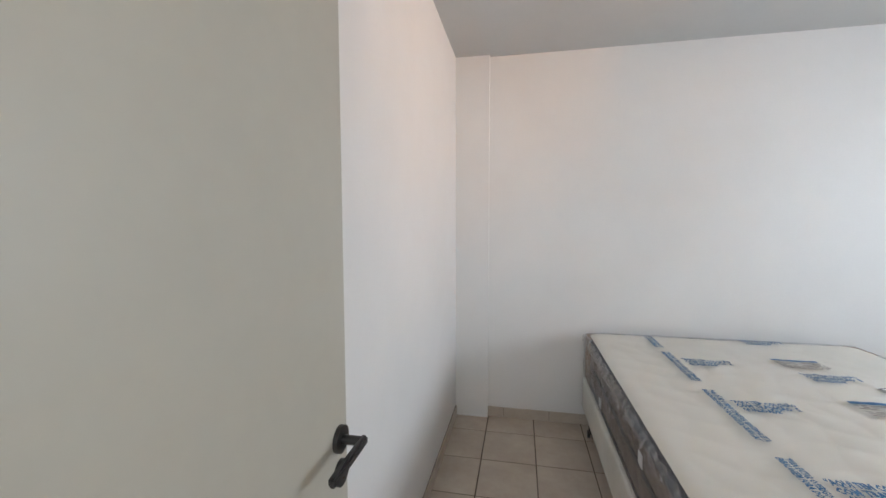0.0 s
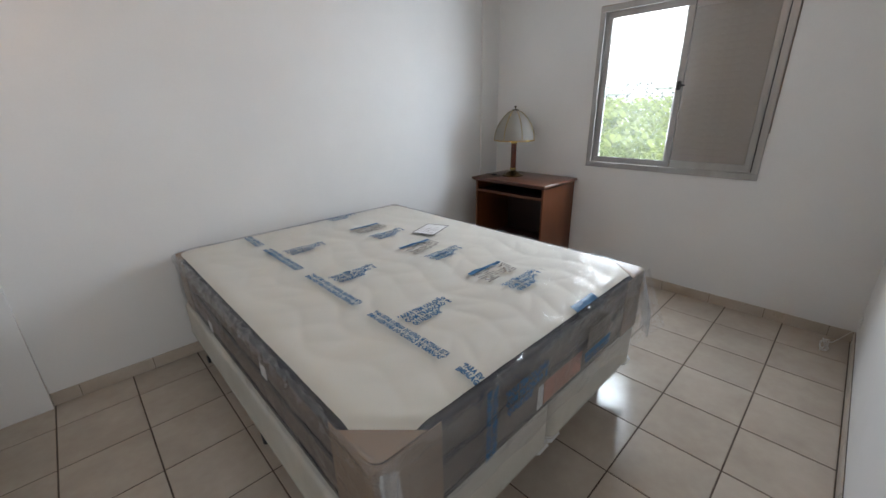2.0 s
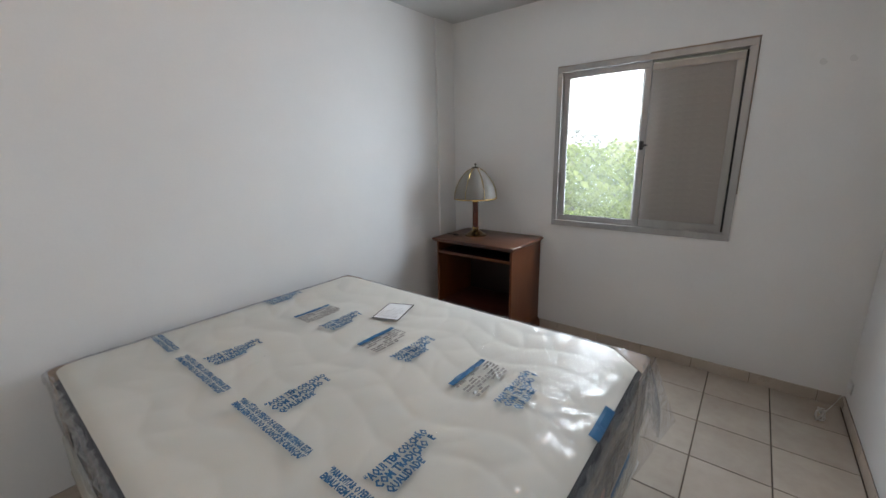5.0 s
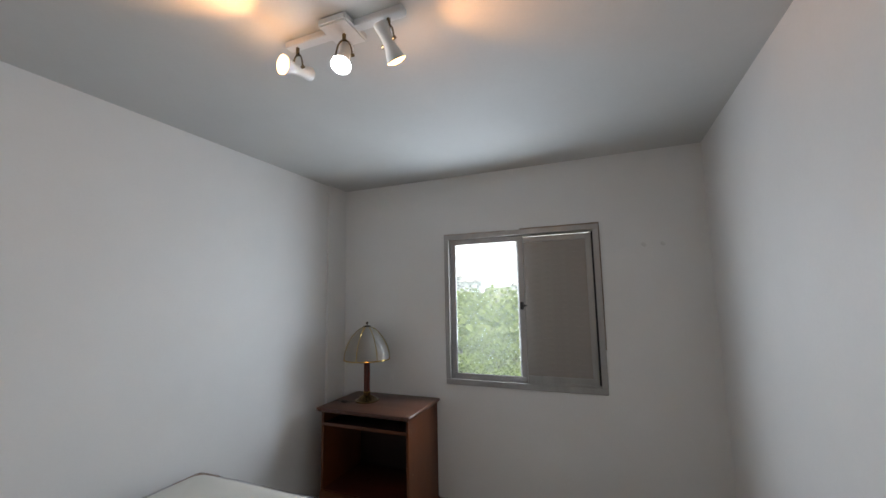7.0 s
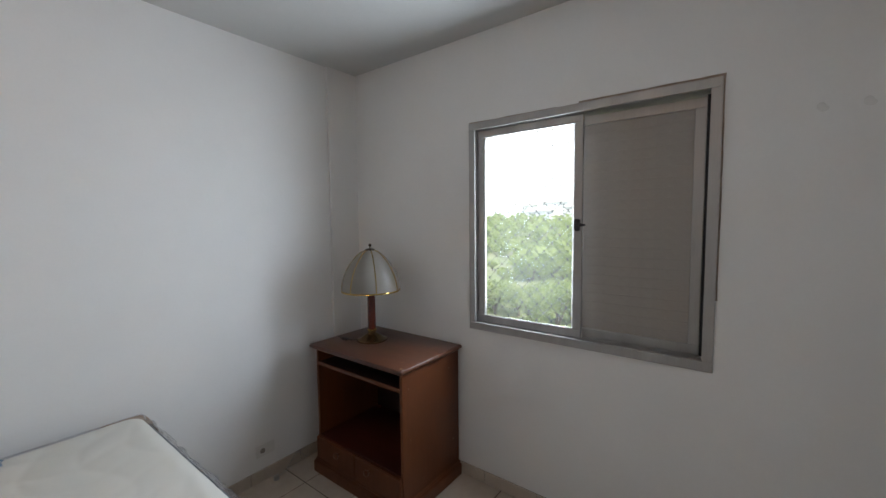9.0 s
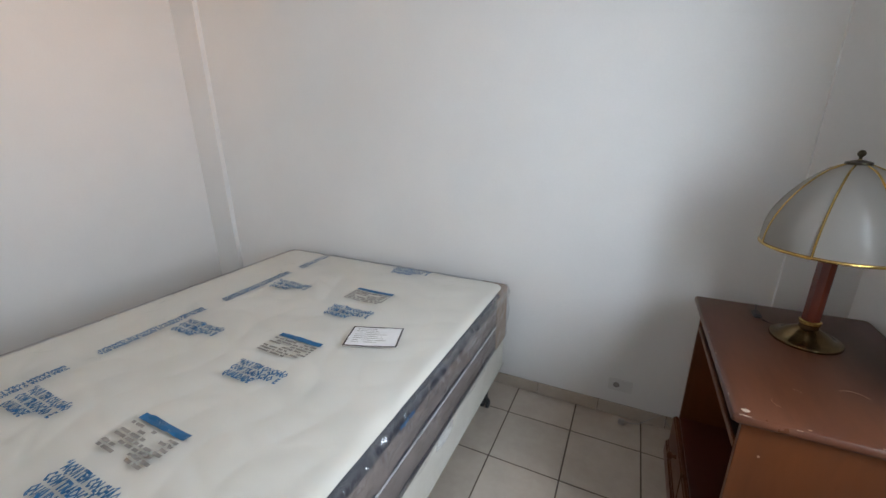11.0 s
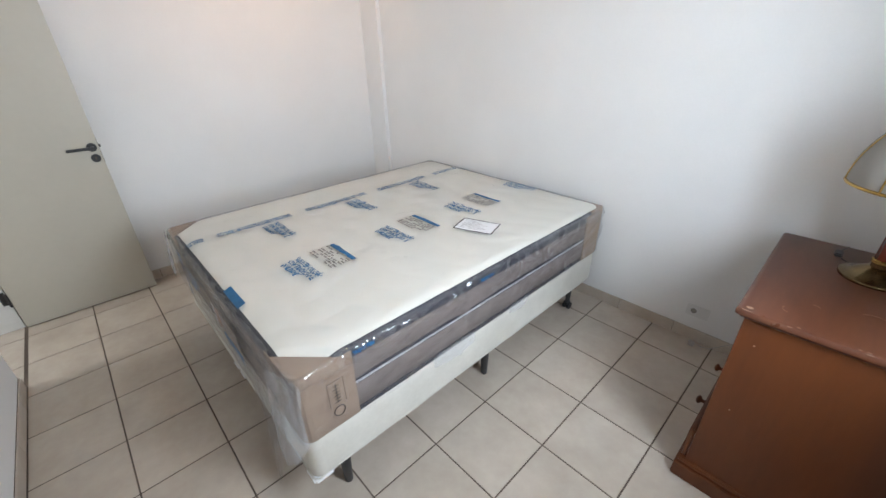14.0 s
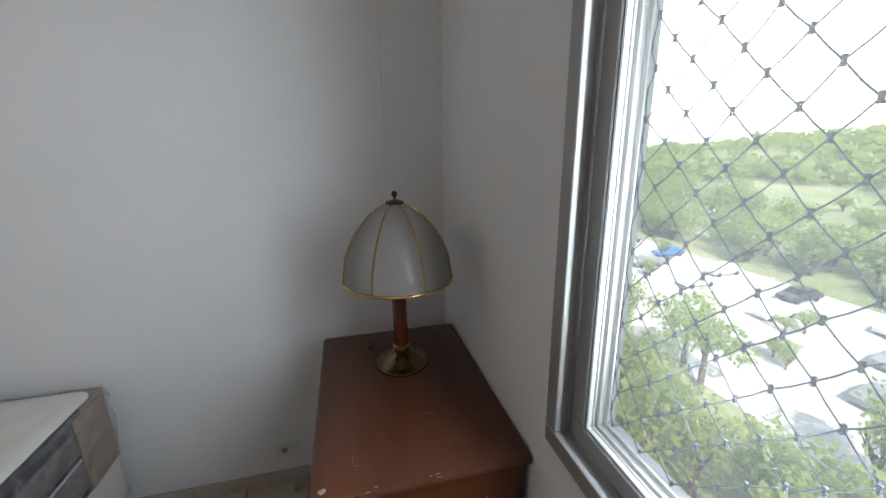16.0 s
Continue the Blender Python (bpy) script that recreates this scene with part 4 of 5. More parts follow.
# Back and shelf carry the niche's shade in their colour.
part("back_panel", box_bm((cx1 - 0.010, cy0 + 0.018, 0.09), (cx1, cy1 - 0.018, NZ - 0.034)), WOOD_NICHE_SHADE, ns)
part("shelf", box_bm((cx0 + 0.006, cy0 + 0.018, NZ - 0.128), (cx1 - 0.010, cy1 - 0.018, NZ - 0.112)), WOOD_NICHE_SHADE, ns)
part("shelf_edge", box_bm((cx0 - 0.001, cy0 + 0.018, NZ - 0.131), (cx0 + 0.006, cy1 - 0.018, NZ - 0.109), 0.002), WOOD_SIDE, ns, "light-edged shelf lipping")
part("niche_floor", box_bm((cx0, cy0 + 0.018, 0.225), (cx1 - 0.010, cy1 - 0.018, 0.243), 0.001, 1), WOOD_RED, ns, "reddish niche floor")
ym = (cy0 + cy1) / 2
for y0, y1, ky in ((cy0 + 0.004, ym - 0.002, ym - 0.125), (ym + 0.002, cy1 - 0.004, ym + 0.14)):
    d = part("cabinet_door", box_bm((cx0 - 0.022, y0, 0.094), (cx0 - 0.001, y1, 0.236), 0.006, 3), WOOD_SIDE, ns, "small door with rounded edges", smooth=40)
    bm = lathe_bm([(0.0, 0.0), (0.009, 0.0), (0.007, 0.008), (0.008, 0.014), (0.017, 0.020), (0.018, 0.027), (0.012, 0.033), (0.0, 0.035)], 20)
    bm.transform(Matrix.Translation((cx0 - 0.022, ky, 0.195)) @ Matrix.Rotation(radians(-90), 4, "Y"))
    part("knob", bm, WOOD_SIDE, d, "turned wooden knob", smooth=50)
bm = box_bm((cx0 - 0.030, cy0 - 0.022, 0.0), (cx1, cy1 + 0.022, 0.072), 0.004)
box_bm((cx0 - 0.024, cy0 - 0.014, 0.072), (cx1, cy1 + 0.014, 0.092), 0.006, 3, bm)
part("plinth", bm, WOOD_SIDE, ns, "stepped moulded plinth", smooth=40)
part("hole_plug", cyl_bm((cx1 - 0.05, cy0 + 0.019, 0.60), (cx1 - 0.05, cy0 + 0.0155, 0.60), 0.004), BRASS, ns)
for x, z in ((cx0 + 0.05, 0.70), (cx1 - 0.10, 0.705), (cx0 + 0.06, 0.42), (cx1 - 0.06, 0.25)):
    part("screw_cover", cyl_bm((x, cy0 - 0.001, z), (x, cy0 + 0.001, z), 0.003, n=12), CARTON, ns)
for x, y, a, ln in ((1.06, 0.80, 0.4, 0.035), (0.93, 0.77, 0.1, 0.012), (0.88, 0.70, 2.5, 0.02), (1.13, 0.68, 0.2, 0.03)):
    pts = [(x + ln * math.cos(a + 0.5 * k), y + ln * math.sin(a + 0.5 * k), NZ + 0.0003) for k in range(5)]
    part("scratch", tube_bm(pts, 0.0005, 4), CARTON, ns, "pale scratch in the varnish")
rg = random.Random(9)
# South-edge spots put the rim's reflected light into pale colour; the rest are wear.
for k in range(12):
    along = rg.random()
    x, y = (NX0 + 0.02 + 0.47 * along, NY0 + rg.uniform(0.004, 0.014)) if k % 3 else (NX0 + rg.uniform(0.004, 0.012), NY0 + 0.03 + 0.6 * along)
    a, b = (rg.uniform(0.003, 0.009), rg.uniform(0.0008, 0.002)) if k % 3 else (rg.uniform(0.0008, 0.002), rg.uniform(0.003, 0.008))
    inset = min(x - NX0, y - NY0)
    z = NZ - 0.006 * max(0.0, (0.010 - inset) / 0.010) ** 1.3
    part("wear_and_glint_mark", box_bm((x - a, y - b, z - 0.001), (x + a, y + b, z + 0.0005), 0.0004, 1), CARTON, ns, "pale spot on the edge of the top, wear and painted edge glint")
bm = lathe_bm([(0.0, 0.0008), (0.009, 0.0008), (0.010, 0.0)], 14)
for v in bm.verts:
    v.co.x *= 1 + 0.7 * noise.noise(v.co * 90)
    v.co.y *= 0.7 + 0.7 * noise.noise(v.co * 90 + Vector((3, 3, 3)))
bm.transform(Matrix.Translation((NX0 + 0.030, NY0 + 0.030, NZ)))
part("chip", bm, CARTON, ns, "pale chip in the varnish")


# ---- table lamp ----
LXc, LYc = 1.045, 1.120
lamp = thing("table_lamp", (LXc, LYc, NZ), "brass and dark wood table lamp with a domed frosted glass shade", "table lamp")
at = (LXc, LYc, NZ)
part("base", lathe_bm([(0.0, 0.0005), (0.094, 0.0005), (0.096, 0.005), (0.094, 0.010), (0.072, 0.015), (0.056, 0.030), (0.036, 0.042), (0.026, 0.047), (0.026, 0.060), (0.0, 0.060)], 48, at=at), BRONZE, lamp, "round dull brass foot", smooth=50)
part("column", lathe_bm([(0.0, 0.060), (0.025, 0.060), (0.025, 0.318), (0.0, 0.318)], 8, at=at), COLUMN, lamp, "dark red-brown wooden column", smooth=30)
for z in (0.060, 0.290):
    part("collar", lathe_bm([(0.0245, z), (0.029, z + 0.003), (0.029, z + 0.012), (0.0245, z + 0.015)], 32, at=at), BRASS, lamp, smooth=50)
part("stem", lathe_bm([(0.0, 0.318), (0.009, 0.318), (0.009, 0.34), (0.016, 0.345), (0.016, 0.39), (0.004, 0.40), (0.004, 0.590), (0.0, 0.591)], 20, at=at), BRASS, lamp, smooth=40)
SR, SZ0, SZ1 = 0.182, 0.322, 0.578
rows_ = []
nseg, ns_ = 7, 8
bm = bmesh.new()
N = nseg * ns_
for i in range(15):
    t = i / 14
    rr = SR * (math.cos(t * math.pi / 2) ** 0.62) * (1 - 0.10 * t) + 0.020 * t
    z = SZ0 + (SZ1 - SZ0) * t
    ring = []
    for k in range(N):
        a = 2 * math.pi * k / N + radians(32.3)
        w = abs(math.sin(math.pi * k * nseg / N))
        r = rr * (1 + 0.045 * w * min(1, 3 * t) - 0.012)
        ring.append(bm.verts.new((at[0] + r * math.cos(a), at[1] + r * math.sin(a), at[2] + z)))
    rows_.append(ring)
for p, q in zip(rows_, rows_[1:]):
    for k in range(N):
        bm.faces.new((p[k], p[(k + 1) % N], q[(k + 1) % N], q[k]))
shade_lines = [[rows_[i][s * ns_].co.copy() for i in range(15)] for s in range(nseg)]
rim = [v.co.copy() for v in rows_[0]]
shade = part("shade", bm, SHADE, lamp, "domed frosted glass shade", smooth=60)
for line in shade_lines:
    part("rib", tube_bm([p + (p - Vector((at[0], at[1], p.z))).normalized() * 0.0015 for p in line], 0.0028, 6), BRASS, shade, "thin brass rib")
part("rim", tube_bm(rim, 0.0055, 8, closed=True), BRASS, shade, "bright brass rim")
part("cap", lathe_bm([(0.0, SZ1 + 0.012), (0.010, SZ1 + 0.010), (0.030, SZ1 + 0.004), (0.031, SZ1 - 0.003), (0.0, SZ1 - 0.003)], 32, at=at), AGED, shade, "dark brass cap", smooth=50)
part("finial", lathe_bm([(0.0, SZ1 + 0.012), (0.004, SZ1 + 0.012), (0.004, SZ1 + 0.018), (0.009, SZ1 + 0.023), (0.010, SZ1 + 0.029), (0.006, SZ1 + 0.036), (0.0, SZ1 + 0.038)], 20, at=at), AGED, shade, smooth=60)
cord = thing("lamp_cord", (LXc, LYc + 0.1, NZ), "thin dark lamp cord trailing behind the lamp", "power cord")
part("cable", tube_bm([(LXc - 0.05, LYc + 0.060, NZ + 0.004), (LXc - 0.09, LYc + 0.10, NZ + 0.004), (LXc - 0.10, LYc + 0.17, NZ + 0.005), (LXc - 0.08, NY1 - 0.02, NZ + 0.004), (LXc - 0.08, NY1 + 0.010, NZ - 0.01), (LXc - 0.08, NY1 + 0.012, 0.30)], 0.0028), PLASTIC_BLACK, cord, smooth=60)
part("cord_switch", box_bm((LXc - 0.115, LYc + 0.115, NZ + 0.001), (LXc - 0.090, LYc + 0.165, NZ + 0.015), 0.004), PLASTIC_BLACK, cord)


# ---- ceiling spots ----
spots = thing("ceiling_spotlights", (-0.59, 0.155, ZC), "white ceiling track with three swivelling spotlights, two warm and one cool", "ceiling light")
part("bar", box_bm((-0.61, -0.095, ZC - 0.026), (-0.57, 0.41, ZC - 0.0005), 0.003), WHITE_METAL, spots, "white enamelled bar")
part("canopy", box_bm((-0.66, 0.095, ZC - 0.032), (-0.52, 0.215, ZC - 0.0008), 0.006), WHITE_METAL, spots)


def spot(y, aim, bulb, mat, watts, colour, beam=0, side_beam=0):
    d = Vector(aim).normalized()
    c = Vector((-0.59, y, ZC - 0.115))
    q = d.to_track_quat("Z", "Y").to_matrix().to_4x4()
    m = Matrix.Translation(c) @ q
    bm = lathe_bm([(0.024, -0.065), (0.026, -0.060), (0.020, -0.01), (0.022, 0.02), (0.034, 0.062), (0.036, 0.064), (0.033, 0.062), (0.020, 0.02), (0.0, 0.0)], 32)
    bm.transform(m)
    can = part("spot_head", bm, WHITE_METAL, spots, "white waisted spotlight head", smooth=50)
    bm = lathe_bm([(0.0, 0.072), (0.018, 0.070), (0.030, 0.060), (0.030, 0.052), (0.0, 0.050)], 28)
    bm.transform(m)
    part("bulb", bm, mat, can, bulb, smooth=50)
    side = d.cross(Vector((0, 0, 1)))
    side = side.normalized() if side.length > 0.2 else Vector((0, 1, 0))
    pts = [c + side * 0.03 * math.cos(a) + Vector((0, 0, 0.062 * math.sin(a))) for a in [math.pi * k / 12 for k in range(13)]]
    part("bracket", tube_bm(pts, 0.0032, 6), BRONZE, can, "dull metal swivel bracket", smooth=60)
    part("swivel", cyl_bm(c + Vector((0, 0, 0.058)), (c.x, c.y, ZC - 0.027), 0.007), BRONZE, can, smooth=40)
    for s in (1, -1):
        part("screw", cyl_bm(c + side * 0.026 * s, c + side * 0.038 * s, 0.006, n=12), BRONZE, can)
    li = bpy.data.lights.new("spot_light", "POINT")
    li.energy, li.color, li.shadow_soft_size = watts, colour, 0.025
    new("spot_light", li).location = c + d * 0.10
    if beam:
        li = bpy.data.lights.new("spot_beam", "SPOT")
        li.energy, li.color, li.spot_size, li.spot_blend, li.shadow_soft_size = beam, colour, radians(105), 1.0, 0.02
        new("spot_beam", li).matrix_world = look(c + d * 0.085, c + d * 0.085 + Vector((d.x, d.y, d.z + 0.22)))
    if side_beam:
        li = bpy.data.lights.new("spot_spill", "SPOT")
        li.energy, li.color, li.spot_size, li.spot_blend, li.shadow_soft_size = side_beam, colour, radians(75), 1.0, 0.02
        new("spot_spill", li).matrix_world = look(c + d * 0.085, c + d * 0.085 + Vector((0.15, -1.0, 0.42)))


spot(0.365, (-0.86, 0.15, -0.16), "warm glowing bulb", BULB_WARM, 0.55, (1.0, 0.52, 0.22), 12.0)
spot(0.150, (-0.45, -0.15, -0.85), "cool white glowing bulb", BULB_COOL, 0.6, (0.93, 0.97, 1.0))
spot(-0.035, (0.42, -0.20, -0.75), "warm glowing bulb", BULB_WARM, 0.85, (1.0, 0.48, 0.18), 0, 6.5)


# ---- small things ----
def wall_plate(name, at, w, h, axis):
    t = thing(name, at, "pale plastic wall socket plate low on the wall", "wall socket")
    if axis == "y":
        part("plate", box_bm((at[0] - w / 2, at[1] - 0.008, at[2] - h / 2), (at[0] + w / 2, at[1], at[2] + h / 2), 0.003), OUTLET, t)
        bm = cyl_bm((at[0] - 0.02, at[1] - 0.0085, at[2]), (at[0] - 0.02, at[1] - 0.004, at[2]), 0.017, n=6)
        for dx in (-0.028, -0.012, -0.02):
            cyl_bm((at[0] + dx, at[1] - 0.0092, at[2] + (0.004 if dx == -0.02 else 0)), (at[0] + dx, at[1] - 0.006, at[2] + (0.004 if dx == -0.02 else 0)), 0.0024, n=8, bm=bm)
        part("socket", bm, PRINT_GREY, t)
    return t


wall_plate("wall_socket", (0.538, Y1, 0.190), 0.115, 0.072, "y")
cable = thing("telephone_cable", (0.56, Y1 - 0.02, 0), "grey cable with a small box lying along the skirting", "cable")
part("junction_box", box_bm((0.550, Y1 - 0.078, 0.001), (0.580, Y1 - 0.058, 0.034), 0.004), CORD, cable, "small plastic junction box")
part("cable_run", tube_bm([(0.565, Y1 - 0.066, 0.028), (0.61, Y1 - 0.05, 0.008), (0.65, Y1 - 0.035, 0.006), (0.70, Y1 - 0.025, 0.05), (0.74, Y1 - 0.018, 0.085), (0.80, Y1 - 0.03, 0.02)], 0.0022), CORD, cable, smooth=60)
coil = thing("cable_coil", (1.13, -1.19, 0), "small tangled bundle of pale cable lying on the floor", "cable")
pts = []
rg = random.Random(3)
for k in range(60):
    a, sway = 2 * math.pi * k / 9.3, 0.5 * math.sin(k * 0.21)
    r = 0.022 + 0.010 * math.sin(k * 1.3)
    pts.append((1.066 + r * math.cos(a) * math.cos(sway) + 0.010 * math.sin(k * 0.4), -1.205 + r * math.cos(a) * math.sin(sway) + 0.012 * math.sin(k * 0.9), 0.039 + (0.034 + 0.004 * math.sin(k)) * math.sin(a)))
pts += [(1.12, -1.235, 0.045), (1.19, Y0 + 0.06, 0.060), (1.25, Y0 + 0.035, 0.072), (1.288, Y0 + 0.016, 0.082)]
part("strands", tube_bm(pts, 0.0021, 6), OUTLET, coil, smooth=60)
ph = thing("wall_socket", (1.22, Y0, 0.18), "pale plastic telephone socket low on the wall", "wall socket")
part("plate", box_bm((1.19, Y0, 0.14), (1.26, Y0 + 0.008, 0.21), 0.003), OUTLET, ph)
for y in (-0.943, -1.058):
    plug = thing("filled_hole", (X1, y, 1.957), "small rough filler patch over a drilled hole", "filler patch", group="filler patches on the wall")
    bm = bmesh.new()
    bmesh.ops.create_icosphere(bm, subdivisions=3, radius=0.016)
    for v in bm.verts:
        v.co = Vector((X1 + v.co.x * 0.10, y + v.co.y * (1 + 0.6 * noise.noise(v.co * 60)), 1.957 + v.co.z * (1 + 0.6 * noise.noise(v.co * 60 + Vector((4, 4, 4))))))
    part("filler", bm, OUTLET, plug, smooth=60)


# ---- outdoors ----
GZ = -15.0
LEAVES = mottled("foliage", (0.12, 0.165, 0.04), (0.27, 0.31, 0.10), 0.6, 6, 0.75, bump=0.4, depth=0.05, per_object=0.25)
ltr = LEAVES.node_tree.nodes.new("ShaderNodeBsdfTranslucent")
ltr.inputs[0].default_value = (0.40, 0.50, 0.14, 1)
lmx = LEAVES.node_tree.nodes.new("ShaderNodeMixShader")
lmx.inputs[0].default_value = 0.4
LEAVES.node_tree.links.new(LEAVES.node_tree.nodes["Principled BSDF"].outputs[0], lmx.inputs[1])
LEAVES.node_tree.links.new(ltr.outputs[0], lmx.inputs[2])
LEAVES.node_tree.links.new(lmx.outputs[0], LEAVES.node_tree.nodes["Material Output"].inputs["Surface"])
FIELD = mottled("grassland", (0.32, 0.32, 0.18), (0.18, 0.22, 0.09), 0.035, 0.6, 0.9, bump=0.4, depth=0.3)
ROAD = mottled("pale_paving", (0.60, 0.58, 0.55), (0.46, 0.445, 0.42), 0.3, 4, 0.85)
BARK = mottled("bark", (0.16, 0.12, 0.085), (0.10, 0.075, 0.05), 4, 30, 0.9)
HOUSE = mottled("far_plaster", (0.80, 0.79, 0.77), (0.72, 0.71, 0.69), 0.4, 4, 0.8)
ROOF = mottled("far_roof", (0.55, 0.50, 0.46), (0.45, 0.40, 0.36), 0.8, 6, 0.8)
DARKGLASS = material("far_window", (0.05, 0.06, 0.07), 0.2)[0]


def hills():
    bm = bmesh.new()
    n = 70
    g = {}
    for i in range(n + 1):
        for j in range(n + 1):
            u, v = i / n, j / n
            x = 1.6 + 1500 * u ** 2.2
            y = (v - 0.5) * 2 * (60 + x * 1.5)
            h = GZ + 0.0 * x
            far = min(1.0, max(0.0, (x - 130) / 500))
            h += far * (34 + 14 * noise.noise(Vector((x * 0.004, y * 0.004, 2)))) + 3 * min(1, max(0, (x - 60) / 60)) * noise.noise(Vector((x * 0.02, y * 0.02, 5)))
            g[i, j] = bm.verts.new((x, y, h))
    for i in range(n):
        for j in range(n):
            bm.faces.new((g[i, j], g[i + 1, j], g[i + 1, j + 1], g[i, j + 1]))
    part("ground", bm, FIELD, None, "green and dry grassy land rising to low hills", kind="structure", smooth=80)


def height(x, y):
    far = min(1.0, max(0.0, (x - 130) / 500))
    return GZ + far * (34 + 14 * noise.noise(Vector((x * 0.004, y * 0.004, 2)))) + 3 * min(1, max(0, (x - 60) / 60)) * noise.noise(Vector((x * 0.02, y * 0.02, 5)))


hills()
bm = bmesh.new()
cols = []
for k in range(41):
    a = radians(-50 + 140 * k / 40)
    cols.append([bm.verts.new((1400 * math.cos(a), 1400 * math.sin(a), z)) for z in (-40, 1200)])
for p, q in zip(cols, cols[1:]):
    bm.faces.new((p[0], q[0], q[1], p[1]))
part("backdrop", bm, glow_material("hazy_sky", (0.97, 0.97, 1.0), 0.39), None, "bright hazy white sky", kind="structure")
# Glowing hill strip: the distance haze is put into its pale emission colour.
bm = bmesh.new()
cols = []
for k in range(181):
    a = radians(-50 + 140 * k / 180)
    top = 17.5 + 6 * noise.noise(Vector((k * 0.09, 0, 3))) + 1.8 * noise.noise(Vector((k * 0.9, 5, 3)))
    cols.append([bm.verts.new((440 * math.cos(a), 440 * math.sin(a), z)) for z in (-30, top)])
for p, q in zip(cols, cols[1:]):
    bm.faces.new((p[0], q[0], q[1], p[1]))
part("backdrop_hills", bm, glow_material("hill_haze_glow", (0.80, 1.0, 0.98), 0.24), None, "distant hill strip, haze put into its pale blue-green glow", kind="structure")
part("backstop_ground", box_bm((-1500, -1500, GZ - 1.2), (1600, 1500, GZ - 0.9)), FIELD, None, "grassland around the building", kind="structure")
part("road", box_bm((24, -80, GZ), (50, 160, GZ + 0.06)), ROAD, None, "pale paved car park and road below the building", kind="structure")


def tree_meshes(k):
    rg = random.Random(k)
    lv = bmesh.new()
    clumps = []
    for _ in range(9):
        a, r = rg.uniform(0, 6.28), rg.uniform(0, 0.75)
        clumps.append((Vector((r * math.cos(a), r * math.sin(a), rg.uniform(-0.4, 0.6))), rg.uniform(0.35, 0.6)))
    for _ in range(1000):
        c, r = rg.choice(clumps)
        d = Vector((rg.gauss(0, 1), rg.gauss(0, 1), rg.gauss(0, 1))).normalized() * r * rg.uniform(0.6, 1.05)
        p = c + d
        q = Euler((rg.uniform(-1.2, 1.2), rg.uniform(-1.2, 1.2), rg.uniform(0, 6))).to_matrix()
        s = rg.uniform(0.035, 0.082)
        lv.faces.new([lv.verts.new(p + q @ Vector(v) * s) for v in ((-1, -0.5, 0), (0.2, -0.8, 0.1), (1, 0.1, 0), (0.1, 0.8, -0.1))])
    me = bpy.data.meshes.new("crown")
    lv.to_mesh(me)
    lv.free()
    me.materials.append(LEAVES)
    tb = bmesh.new()
    cyl_bm((0, 0, -2.0), (0, 0, -0.3), 0.10, 0.06, 8, tb)
    for _ in range(5):
        a = rg.uniform(0, 6.28)
        cyl_bm((0, 0, -0.6 + rg.uniform(-0.3, 0.2)), (0.5 * math.cos(a), 0.5 * math.sin(a), rg.uniform(0, 0.4)), 0.05, 0.015, 6, tb)
    mt = bpy.data.meshes.new("trunk")
    tb.to_mesh(mt)
    tb.free()
    mt.materials.append(BARK)
    return me, mt


kinds = [tree_meshes(k) for k in range(5)]
rg = random.Random(21)


def tree(x, y, s):
    me, mt = rg.choice(kinds)
    t = thing("tree", (x, y, height(x, y) + (1.5 if x < 28 else 1.15 if x < 48 else 0.75) * s), "broad leafy green tree with an uneven crown", "tree", group="trees below the window")
    t.scale = (s, s, s * rg.uniform(0.8, 1.1))
    t.rotation_euler = (0, 0, rg.uniform(0, 6.28))
    for nm, m in (("crown", me), ("trunk", mt)):
        o = new(nm, m)
        o.parent = t


for _ in range(68):
    tree(rg.uniform(9, 25), rg.uniform(-4, 38), rg.uniform(1.4, 2.7))
for _ in range(16):
    tree(rg.uniform(30, 46), rg.uniform(0, 60), rg.uniform(0.7, 1.3))
for _ in range(130):
    x = rg.uniform(48, 112)
    tree(x, rg.uniform(-0.35, 1.15) * x + rg.uniform(-8, 8), rg.uniform(2.4, 4.4))


def far_woods():
    bm = bmesh.new()
    rr = random.Random(8)
    for _ in range(3000):
        x = 105 + 240 * rr.random() ** 1.3
        y = rr.uniform(-0.6, 1.5) * x
        s = rr.uniform(3, 7)
        z = height(x, y)
        if noise.noise(Vector((x * 0.012, y * 0.012, 4))) < -0.15:
            continue
        for _ in range(9):
            p = Vector((x + rr.gauss(0, s * 0.5), y + rr.gauss(0, s * 0.5), z + rr.uniform(0.2, 1.1) * s))
            q = Euler((rr.uniform(-1, 1), rr.uniform(-1, 1), rr.uniform(0, 6))).to_matrix()
            w = s * rr.uniform(0.16, 0.34)
            bm.faces.new([bm.verts.new(p + q @ Vector(v) * w) for v in ((-1, -0.6, 0), (0.1, -1, 0.3), (1, 0, 0), (0.3, 0.9, -0.2), (-0.7, 0.7, 0.2))])
    part("far_woods", bm, LEAVES, None, "distant woods on the hills", kind="stuff")


